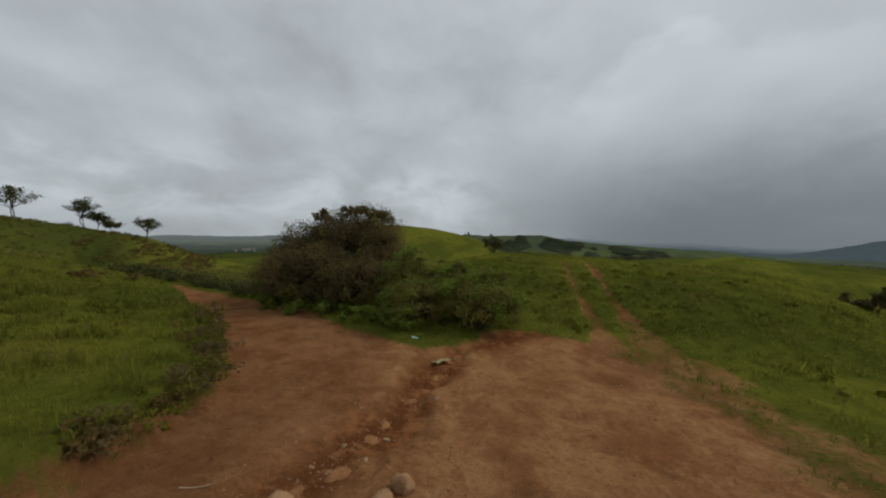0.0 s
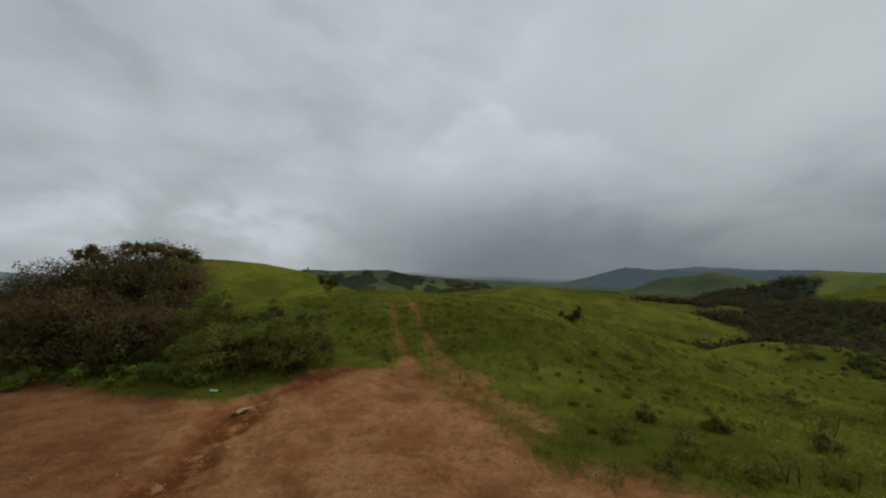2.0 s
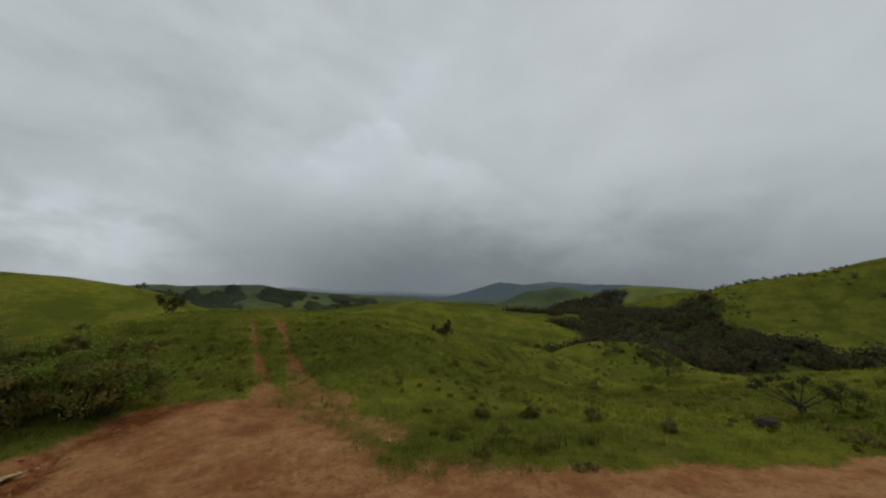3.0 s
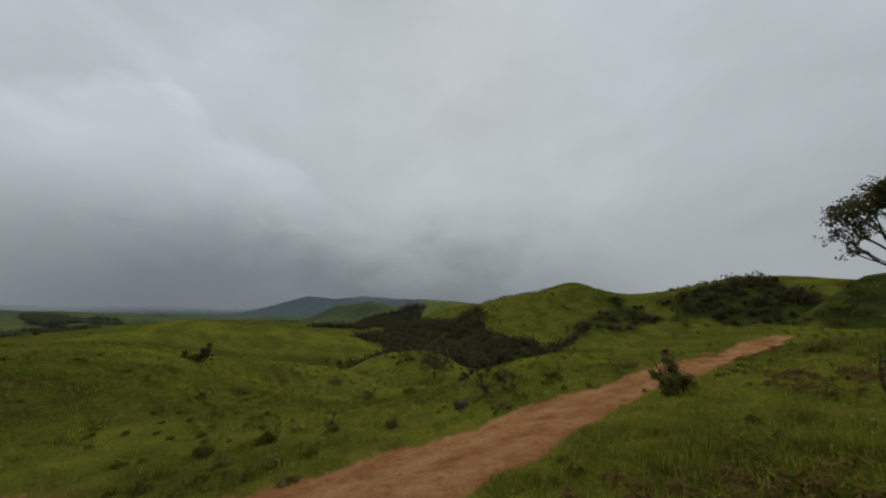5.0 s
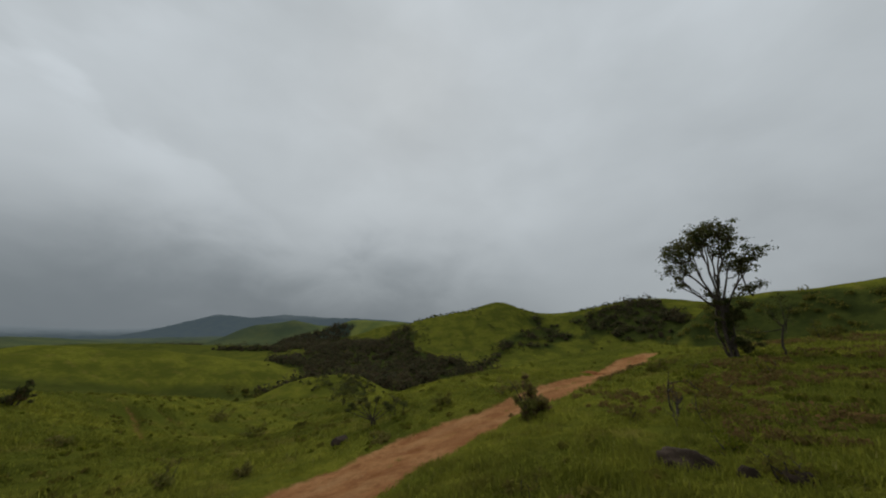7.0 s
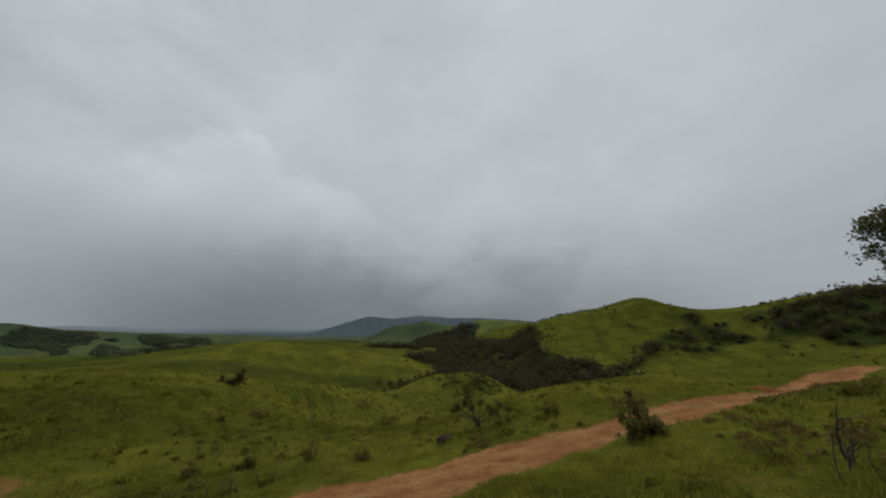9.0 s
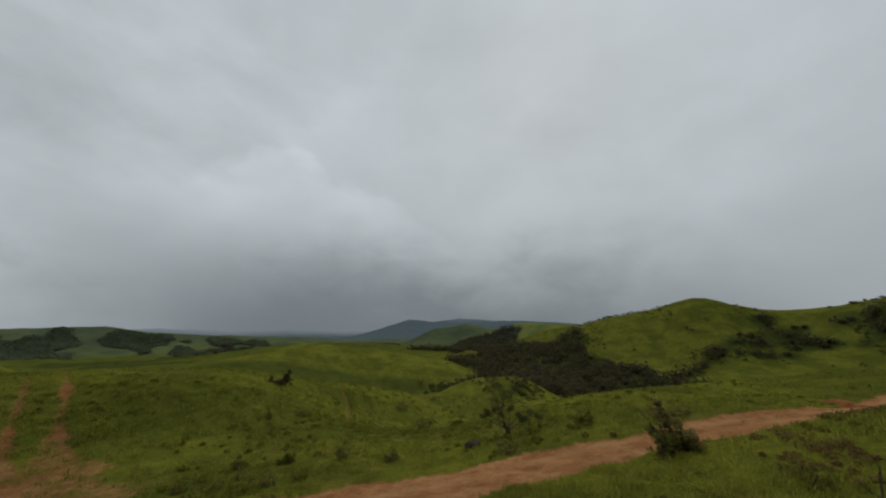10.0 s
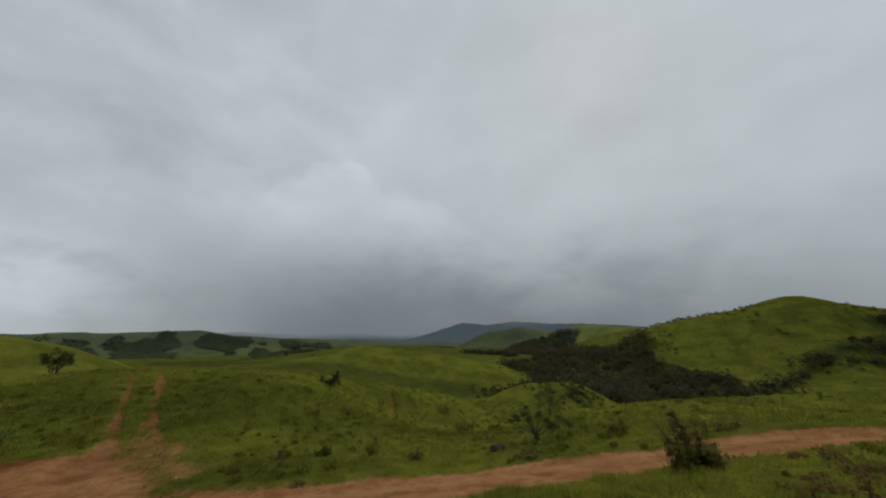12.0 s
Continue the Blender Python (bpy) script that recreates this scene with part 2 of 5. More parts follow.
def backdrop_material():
    """Far hills and forested mountains; rain haze is painted on as emission that grows with distance."""
    m = Nodes("far_mountain_painted_haze", 1.0, 0.0)
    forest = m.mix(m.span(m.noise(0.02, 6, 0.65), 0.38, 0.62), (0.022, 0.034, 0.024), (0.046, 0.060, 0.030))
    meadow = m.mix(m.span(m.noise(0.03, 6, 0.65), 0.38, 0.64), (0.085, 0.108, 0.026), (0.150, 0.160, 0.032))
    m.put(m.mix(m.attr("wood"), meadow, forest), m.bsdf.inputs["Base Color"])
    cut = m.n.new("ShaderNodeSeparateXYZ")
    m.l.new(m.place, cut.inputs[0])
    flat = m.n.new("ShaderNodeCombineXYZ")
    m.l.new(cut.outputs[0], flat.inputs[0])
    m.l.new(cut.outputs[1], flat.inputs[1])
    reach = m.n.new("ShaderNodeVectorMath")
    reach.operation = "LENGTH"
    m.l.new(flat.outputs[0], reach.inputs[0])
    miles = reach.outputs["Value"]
    # low cloud on the higher ground, painted as more of the same haze
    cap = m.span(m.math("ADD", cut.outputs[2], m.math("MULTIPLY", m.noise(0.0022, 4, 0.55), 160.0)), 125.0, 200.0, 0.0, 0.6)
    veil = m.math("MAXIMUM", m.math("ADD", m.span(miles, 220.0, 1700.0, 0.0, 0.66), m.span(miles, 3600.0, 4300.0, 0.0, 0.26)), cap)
    haze_glow = m.n.new("ShaderNodeEmission")
    # haze colour, painted paler in the west under the brighter sky
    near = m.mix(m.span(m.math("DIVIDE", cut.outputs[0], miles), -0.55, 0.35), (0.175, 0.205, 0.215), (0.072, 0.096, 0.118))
    m.put(m.mix(m.math("MAXIMUM", m.span(miles, 3600.0, 4250.0), cap), near, (0.170, 0.200, 0.222)), haze_glow.inputs["Color"])
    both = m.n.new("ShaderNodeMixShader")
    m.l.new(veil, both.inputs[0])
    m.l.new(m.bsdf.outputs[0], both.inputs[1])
    m.l.new(haze_glow.outputs[0], both.inputs[2])
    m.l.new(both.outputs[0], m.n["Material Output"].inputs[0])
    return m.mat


def plain_material(name, a, b, scale=8.0, rough=0.8):
    m = Nodes(name, rough, 0.25)
    return m.done(m.mix(m.span(m.noise(scale, 5, 0.6), 0.35, 0.65), a, b))


GROUND = ground_material()
BLADE = blade_material()
LEAF_DARK = leaf_material("dark_leaf", (0.070, 0.066, 0.030), (0.150, 0.130, 0.052), (0.150, 0.092, 0.046))
LEAF_BUSH = leaf_material("bush_leaf", (0.094, 0.108, 0.026), (0.215, 0.215, 0.046), (0.20, 0.155, 0.052))
LEAF_FRESH = leaf_material("fresh_leaf", (0.095, 0.140, 0.026), (0.19, 0.24, 0.042))
LEAF_TREE = leaf_material("tree_leaf", (0.038, 0.050, 0.017), (0.090, 0.104, 0.030), (0.10, 0.085, 0.034))
LEAF_WOOD = leaf_material("woodland_leaf", (0.027, 0.030, 0.016), (0.076, 0.077, 0.031), (0.074, 0.053, 0.032), 0.8, 0.16)
# woodland leaf for the far north, with haze put into its paler colour
LEAF_HAZED = leaf_material("hazed_woodland_leaf", (0.056, 0.072, 0.046), (0.112, 0.130, 0.074), None, 0.9, 0.05)
LEAF_TUFT = leaf_material("tussock_blade", (0.062, 0.078, 0.008), (0.15, 0.165, 0.014), (0.15, 0.12, 0.03), 0.9, 0.5)
LEAF_HERB = leaf_material("herb_leaf", (0.066, 0.074, 0.013), (0.14, 0.15, 0.022), (0.13, 0.10, 0.028), 0.85, 0.9)
LEAF_HEATH = leaf_material("heath_twig", (0.098, 0.076, 0.024), (0.165, 0.128, 0.038), (0.165, 0.098, 0.040), 0.9, 0.9)
LEAF_DRY = leaf_material("dry_leaf", (0.10, 0.075, 0.035), (0.16, 0.12, 0.05))
BARK = bark_material("grey_brown_bark", (0.034, 0.027, 0.020), (0.082, 0.066, 0.050))
ROCK_DARK = rock_material("dark_weathered_rock", (0.026, 0.018, 0.012), (0.052, 0.037, 0.026), (0.085, 0.068, 0.048))
ROCK_RED = rock_material("reddish_rock", (0.25, 0.132, 0.064), (0.35, 0.205, 0.110), (0.40, 0.27, 0.16))
ROCK_SLAB = rock_material("orange_brown_slab", (0.165, 0.068, 0.026), (0.27, 0.130, 0.056), (0.33, 0.20, 0.11))
ROCK_PALE = rock_material("pale_quartz_stone", (0.22, 0.125, 0.065), (0.32, 0.205, 0.115), (0.17, 0.085, 0.042))
HILL_HAZED = backdrop_material()


# ---- terrain ----
def lattice(i, j, seed):
    h = (i * 374761393 + j * 668265263 + seed * 1442695041) & 0x7FFFFFFF
    h = ((h ^ (h >> 13)) * 1274126177) & 0x7FFFFFFF
    return ((h ^ (h >> 16)) & 0xFFFF) / 65535.0


def rough(x, y, size, seed=0, octaves=3):
    """Smooth value noise from -1 to 1 over arrays, its largest lumps size metres wide."""
    total, amount, norm = np.zeros_like(x), 1.0, 0.0
    for o in range(octaves):
        u, v = x / size * 2**o + 17.3 * o, y / size * 2**o - 9.1 * o
        i, j = np.floor(u).astype(np.int64), np.floor(v).astype(np.int64)
        a, b = u - i, v - j
        a, b = a * a * (3 - 2 * a), b * b * (3 - 2 * b)
        n = (lattice(i, j, seed + o) * (1 - a) + lattice(i + 1, j, seed + o) * a) * (1 - b)
        n += (lattice(i, j + 1, seed + o) * (1 - a) + lattice(i + 1, j + 1, seed + o) * a) * b
        total, norm, amount = total + amount * (2 * n - 1), norm + amount, amount * 0.5
    return total / norm


def step(v, a, b):
    t = np.clip((v - a) / (b - a), 0, 1)
    return t * t * (3 - 2 * t)


def along(x, y, line):
    """Distance to a polyline, and the height (or any third value) of its nearest point."""
    best, value = np.full_like(x, 1e9), np.zeros_like(x)
    for (ax, ay, av), (bx, by, bv) in zip(line[:-1], line[1:]):
        dx, dy = bx - ax, by - ay
        k = np.clip(((x - ax) * dx + (y - ay) * dy) / (dx * dx + dy * dy + 1e-9), 0, 1)
        d = np.hypot(x - ax - k * dx, y - ay - k * dy)
        near = d < best
        best, value = np.where(near, d, best), np.where(near, av + k * (bv - av), value)
    return best, value


# rolling ground round the junction: heights every 9 m, smoothed
KNOT_X, KNOT_Y, KNOT = -38.0, -46.0, 9.0
KNOTS_SOUTH = np.array([
    (4.1, 4.7, 5.3, 6.0, 6.9, 7.8, 7.7, 5.7, 2.6, 0.6, -4.6),
    (4.4, 4.5, 4.5, 4.5, 4.7, 5.0, 5.0, 2.7, 2.8, 4.5, -4.4),
    (4.6, 4.2, 3.7, 3.2, 3.0, 2.6, 4.4, 2.7, 2.3, 1.5, -8.4),
    (5.1, 4.0, 2.8, 2.3, 3.2, 3.2, 3.8, -0.6, -0.3, 1.6, -12.1),
    (5.9, 3.6, 1.9, 1.3, 3.7, 2.5, 0.1, 1.9, 0.3, -2.8, -14.2),
    (7.5, 2.5, 1.2, 0.8, 1.1, 0.5, -1.2, -1.1, -4.6, -5.8, -12.2),
])
KNOTS_NORTH = np.array([
    (9.8, 2.5, 1.3, 0.4, -0.4, -0.5, -0.6, -5.4, -5.2, -4.2, -8.1),
    (8.1, 2.6, 0.6, -1.2, 1.5, -0.0, 3.9, 0.7, -0.3, -4.9, -6.4),
    (6.4, 1.7, -0.7, -1.0, 0.7, 4.6, -0.1, -1.5, -4.5, -8.8, -8.9),
    (4.8, 0.4, -2.1, -2.1, -1.5, -1.4, -2.5, -3.9, -7.4, -10.7, -12.1),
    (0.4, -3.2, -4.8, -4.6, -4.0, -4.5, -5.1, -6.3, -8.6, -11.4, -14.0),
    (-4.9, -6.3, -7.1, -7.1, -7.0, -7.2, -7.7, -8.4, -9.8, -12.2, -15.3),
])
MIDDLE = (1.0, -6.0)


def spline(u):
    a = np.abs(u)
    return np.where(a < 1, 2 / 3 - a**2 + a**3 / 2, np.where(a < 2, (2 - a) ** 3 / 6, 0))


def meadow(x, y):
    total = np.zeros_like(x)
    for j, row in enumerate((*KNOTS_SOUTH, *KNOTS_NORTH)):
        by = spline((y - KNOT_Y) / KNOT - j)
        for i, c in enumerate(row):
            total += c * by * spline((x - KNOT_X) / KNOT - i)
    return total


def ridge(width, *crest):
    """A hill's crest: rows of bearing (from +y, clockwise), distance and height."""
    line = [(MIDDLE[0] + d * math.sin(radians(b)), MIDDLE[1] + d * math.cos(radians(b)), z) for b, d, z in crest]
    return width, line


RIDGES = [
    # the hill with trees on its crest, beyond the road's bend
    ridge(26, (-82, 74, 7.5), (-66, 82, 6.4), (-54, 86, 5.2), (-48, 88, 4.1), (-43, 88, 2.4), (-38, 82, -1.4), (-32, 70, -3.2), (-27, 62, -4.2)),
    # the round green hill behind the bush
    ridge(34, (-29, 120, -14), (-24, 116, -2), (-17, 113, 5.6), (-12, 110, 6.8), (-7, 107, 6.6), (-3, 104, 5.8), (1, 101, 4.5), (5, 98, 2.6), (9, 96, -0.5), (14, 94, -5)),
    # hills to the north with patches of wood
    ridge(120, (-14, 720, 6), (0, 690, 7), (7, 660, 8), (12, 650, 7), (17, 640, 9.5), (21, 640, 1), (26, 650, -3), (32, 660, -7), (38, 690, -12)),
    ridge(60, (4, 420, -15), (12, 400, -16), (18, 410, -18), (26, 420, -19)),
    # the long knoll across the hollow
    ridge(32, (26, 125, -7.4), (31, 140, -6.1), (36, 155, -4.7), (41, 168, -1.9), (46, 174, -3.5), (52, 175, -6.2), (56, 172, -8.8), (61, 165, -11.2), (66, 157, -14.5), (69, 150, -18)),
    ridge(60, (38, 420, -11), (46, 400, -12), (53, 380, -13.5), (60, 370, -17)),
    # the little dome
    ridge(15, (72, 101, -10.2), (76, 103, -10.0)),
    # two round hills below the mountain
    ridge(52, (63.5, 610, 3), (67.5, 600, 12.5), (71.5, 600, 3)),
    ridge(56, (73.5, 530, -2), (77.2, 510, 11.2), (81, 490, 10.2), (85, 460, 7), (90, 430, 0)),
    # the big hill to the east with its pointed top
    ridge(62, (82, 275, -12), (84.5, 275, -1.5), (87.5, 275, 6), (91.5, 280, 11), (95.5, 285, 14.4), (98.6, 285, 18.2), (99.8, 285, 20.0), (101.0, 285, 21.6), (102.1, 285, 22.3), (103.2, 285, 21.8), (104.4, 286, 19.9), (105.6, 287, 17.8), (108.4, 287, 14), (111, 287, 13), (115, 287, 14.6), (119, 287, 18.8), (124, 285, 22.5), (128, 280, 21.5), (133, 270, 18), (140, 255, 13)),
    # the hillside to the south-east
    ridge(36, (127, 168, -8), (130.5, 163, 4), (134, 158, 13.5), (139, 155, 15), (143, 152, 15), (147, 150, 16.2), (153, 146, 17), (164, 140, 15)),
]
MOUNTAIN = ridge(520, (42, 3500, -130), (47, 3500, -85), (50, 3480, -45), (53, 3480, 10), (57.5, 3500, 92), (61.5, 3500, 62), (66.5, 3520, 95), (72, 3540, 70), (77, 3560, 66), (84, 3600, 40), (92, 3700, -30))
RANGE = ridge(420, (-8, 4300, -60), (6, 4300, -10), (14, 4300, 5), (22, 4300, 15), (30, 4300, -20), (38, 4300, -5), (46, 4300, -40), (56, 4350, -20))
WOODED = ridge(300, (-70, 1500, -20), (-55, 1500, 5), (-46, 1500, -22), (-40, 1480, -12), (-34, 1500, -16), (-28, 1450, -6), (-20, 1450, -25), (-12, 1500, -30))


def hills(x, y, r):
    base = -4 - 15 * step(r, 35, 110) - 8 * step(r, 300, 700) - 70 * step(r, 900, 2600)
    total = np.zeros_like(x)
    for width, line in RIDGES + [MOUNTAIN, RANGE, WOODED]:
        d, crest = along(x, y, line)
        w = width * (1 + 0.22 * rough(x, y, width * 1.4, 41, 2))
        bump = np.maximum(crest - base, 0) * np.exp(-((d / w) ** 2)) * (d < 4 * width)
        # hills merge softly where they meet
        total += bump**5
    z = base + total**0.2
    # spurs and gullies run down the face of the big east hill
    b = np.degrees(np.arctan2(x - MIDDLE[0], y - MIDDLE[1]))
    face = step(r, 150, 200) * (1 - step(r, 255, 280)) * step(b, 82, 90)
    z -= 3.6 * face * np.abs(rough(b * 0.9 + r * 0.05, r / 18, 9.0, 45, 2))
    north = step(r, 380, 440) * (1 - step(r, 560, 630)) * (1 - step(b, 38, 48)) * step(b, -14, -4)
    z -= 11 * north * np.abs(rough(x + 0.4 * y, y * 0.35, 70.0, 48, 2))
    z += step(r, 60, 160) * (0.5 * rough(x, y, 22, 5, 4) + 0.5 * rough(x, y, 70, 6, 2)) * (1 + r / 300)
    return z


# the roads: centre line and half width
ROAD_WEST = [(-28, 19.0, 1.5), (-21, 18.8, 1.5), (-15.6, 18.6, 1.5), (-12.0, 16.4, 1.5), (-8.5, 13.2, 1.5), (-4.5, 9.5, 1.75), (-1.7, 7.0, 2.75), (-0.3, 4.0, 4.1), (0.5, 1.2, 4.7), (1.5, -0.8, 3.2)]
ROAD_FORK = [(0.2, 6.6, 2.7), (2.9, 7.7, 3.2), (3.6, 5.2, 2.5), (3.0, 2.6, 2.4)]
ROAD_EAST = [(1.5, 2.6, 2.6), (4.4, 0.6, 2.3), (7.2, -2.2, 2.0), (9.8, -4.5, 1.9), (12.2, -6.2, 1.85), (13.9, -7.5, 1.75), (15.2, -9.2, 1.5), (16.2, -10.8, 1.35), (17.1, -12.3, 1.3), (18.3, -14.2, 1.25), (20.0, -16.3, 1.25), (23.0, -18.8, 1.4), (27.0, -21.8, 1.6), (29.5, -24.2, 1.4), (30.2, -26.0, 0.9)]
RUT_LEFT = [(4.6, 8.2, 1.0), (5.4, 9.8, 0.66), (5.95, 12.0, 0.30), (6.85, 16.2, 0.19), (7.75, 19.8, 0.19), (8.6, 24.0, 0.18), (9.4, 28.0, 0.13)]
RUT_RIGHT = [(5.9, 7.8, 1.1), (6.6, 9.4, 0.82), (7.1, 11.3, 0.46), (7.95, 14.6, 0.25), (9.1, 18.9, 0.22), (10.1, 24.0, 0.2), (10.8, 28.0, 0.13)]
SPILL = [(4.4, 2.2, 0.25), (5.6, 3.6, 0.4), (6.9, 4.6, 0.3), (6.6, 6.6, 0.6), (7.2, 8.4, 0.5)]
GULLY = [(0.45, 9.1, 0.42), (0.05, 8.1, 0.50), (-0.75, 5.9, 0.66), (-1.25, 5.0, 0.78), (-1.6, 4.2, 0.86), (-1.85, 3.2, 0.9), (-2.3, 1.8, 0.9)]


TROD_A = [(26.8, 14.9, 0), (25.3, 12.8, 0), (23.5, 11.1, 0), (21.4, 8.9, 0), (20.1, 7.5, 0)]
TROD_B = [(28.4, 13.9, 0), (27.9, 12.7, 0), (26.8, 11.0, 0)]


def outside(x, y, line):
    d, w = along(x, y, line)
    return d - w


def road_edge(x, y):
    """Metres outside the bare earth; less than nothing on it."""
    s = np.minimum(np.minimum(outside(x, y, ROAD_WEST), outside(x, y, ROAD_FORK)), outside(x, y, ROAD_EAST))
    ruts = np.minimum(outside(x, y, RUT_LEFT), outside(x, y, RUT_RIGHT))
    island = 0.45 + 0.35 * rough(x, y, 0.7, 27, 2) - np.hypot((x - 0.55) * 0.8, y - 2.55)
    return np.maximum(s, island), s, ruts


def terrain(x, y):
    """Height, and the shares of bare earth, raw red earth, wood and darkened earth."""
    r = np.hypot(x - MIDDLE[0], y - MIDDLE[1])
    inside = np.minimum(np.minimum(x + 29, 43 - x), np.minimum(y + 37, 44 - y)) + 1.5 * rough(x, y, 9, 3, 2)
    share = step(inside, 0.0, 7.0)
    z = hills(x, y, r) * (1 - share) + np.where(share > 0, meadow(np.clip(x, -38, 52), np.clip(y, -46, 53)), 0) * share
    fade = 1 - step(r, 60, 120)
    edge, bare, ruts = road_edge(x, y)
    lumps = rough(x, y, 1.1, 11, 3)
    patchy = step(x - 0.4 * y, 0.2, 3.5) * step(y, -0.5, 1.5)
    worn = edge + 0.25 * patchy + fade * ((0.45 + 0.15 * patchy) * rough(x, y, 2.2, 12, 3) + (0.3 + 0.1 * patchy) * lumps + 0.2 * rough(x, y, 0.45, 28, 2))
    soft = 0.35 + 1.0 * patchy
    wheel = 1 - step(ruts + 0.14 * lumps + 0.1 * rough(x, y, 0.8, 19, 2), -0.16, 0.16)
    spill = 0.52 * (1 - step(outside(x, y, SPILL) + 0.6 * lumps + 0.4 * rough(x, y, 0.6, 20, 2), -0.5, 0.8))
    dirt = np.maximum(np.maximum(1 - step(worn, -soft, soft), wheel * (0.56 + 0.3 * rough(x, y, 1.3, 25, 3))), spill) * (1 - step(r, 70, 80))
    # turf stands a hand above the worn earth
    z += fade * (0.12 * step(worn, -0.15, 0.35) - 0.12 + (1 - dirt) * (0.10 * rough(x, y, 3.2, 13, 2) + 0.05 * lumps))
    z += fade * dirt * (0.05 * rough(x, y, 1.4, 14, 3) + 0.035 * rough(x, y, 0.45, 15, 2))
    z -= fade * 0.10 * (1 - step(ruts, -0.3, 0.25))
    # hoof holes and scuffs in the packed earth
    scuff = np.zeros_like(x)
    for k in range(22):
        px, py, pr = 0.2 + 6.3 * lattice(k, 3, 7), 2.6 + 5.6 * lattice(k, 5, 8), 0.09 + 0.12 * lattice(k, 7, 9)
        scuff = np.maximum(scuff, np.exp(-(((x - px) / (pr * 1.5)) ** 2 + ((y - py) / pr) ** 2)))
    z -= 0.05 * scuff
    cut = 1 - step(along(x, y, ROAD_EAST[2:])[0], 1.2, 2.6)
    z -= 0.03 * cut
    # cut bank along the west road
    calm = edge + 0.25 * rough(x, y, 2.2, 12, 3) + 0.2 * lumps
    line = np.array(ROAD_WEST)
    west = step(np.interp(x, line[:, 0], line[:, 1]) - y, -0.3, 0.3) * step(y, -7, 0) * step(-x, 1.5, 3.5)
    z += west * step(calm, -0.12, 0.3) * (0.46 + 0.4 * step(-x, 8, 13)) * (1 - step(-x, 22, 30))
    face = west * step(calm, -0.3, -0.05) * (1 - step(calm, 0.05, 0.3)) * (1 - step(y, 10, 14))
    dirt = dirt * (1 - west) + west * (1 - step(calm, -0.3, 0.2))
    dirt = np.maximum(dirt, face * (0.68 + 0.3 * rough(x, y, 1.0, 26, 2)))
    # washed-out gully across the junction
    g, w = along(x, y, GULLY)
    wash = 1 - step(g + 0.42 * lumps + 0.2 * rough(x, y, 0.4, 29, 2), 0.45 * w, w + 0.1)
    shelf = rough(x, y, 0.42, 16, 2)
    z -= 0.17 * wash + wash * (0.07 * shelf + 0.05 * np.round(2.5 * rough(x, y, 0.7, 17, 2)) / 2.5)
    north = [(1.2, 9.6, 0.2), (2.6, 10.6, 0.3), (4.2, 10.9, 0.2)]
    scar = 1 - step(along(x, y, north)[0] + 0.3 * lumps, 0.1, 0.75)
    # a slip of bare red earth above the far end of the road
    slip = 1 - step(np.hypot(x - 27.5, (y + 19.6) * 1.6) + 0.9 * lumps, 0.7, 1.5)
    dirt, scar = np.maximum(dirt, slip), np.maximum(scar, slip)
    # cattle trods worn into the near knoll
    trod = 1 - step(np.minimum(along(x, y, TROD_A)[0], along(x, y, TROD_B)[0]) + 0.2 * lumps, 0.1, 0.38)
    dirt, z = np.maximum(dirt, 0.40 * trod), z - 0.34 * trod
    raw = np.maximum(np.maximum(wash, 0.35 * face), np.maximum(scar, 0.4 * wheel * step(y, 10.5, 13)))
    # the earth west of the gully is darker
    dark_earth = step(np.interp(y, [g[1] for g in GULLY[::-1]], [g[0] for g in GULLY[::-1]]) - x + 0.8 * rough(x, y, 3.0, 18, 3) - 0.25 * np.clip(y - 5, 0, 9), 0.0, 1.6)
    # darker too: ruts, trods, hoof holes, and overhang shade painted on the bank face
    dark_earth = np.maximum(np.maximum(dark_earth, face), np.maximum(np.maximum(0.6 * wheel, trod), 0.85 * scuff))
    # woods: the gully below the east hill, the patches on the hills
    b = np.degrees(np.arctan2(x - MIDDLE[0], y - MIDDLE[1]))
    n = rough(x, y, 60, 21, 4)
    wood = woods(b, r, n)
    # two pale wheel tracks along the east road
    d = along(x, y, ROAD_EAST)[0]
    track = np.exp(-(((d - 0.72 + 0.25 * rough(x, y, 3.0, 23, 2)) / 0.3) ** 2)) * step(rough(x, y, 2.0, 24, 3), -0.5, 0.35)
    strip = np.exp(-((d / 0.34) ** 2)) * step(x, 5.0, 8.0) * step(rough(x, y, 1.6, 46, 3), -0.45, 0.3)
    dirt = dirt - 0.42 * strip
    return z, dirt, raw, wood, dark_earth, track


def blob(b, r, n, b0, r0, db, dr):
    return step(1 - np.hypot((b - b0) / db, (r - r0) / dr) + n * np.where(r > 330, 0.95, 0.45) + np.where(r > 330, 0.55, 0.0) * rough(r * np.sin(np.radians(b)), r * np.cos(np.radians(b)), 22, 49, 2), -0.08, 0.12)


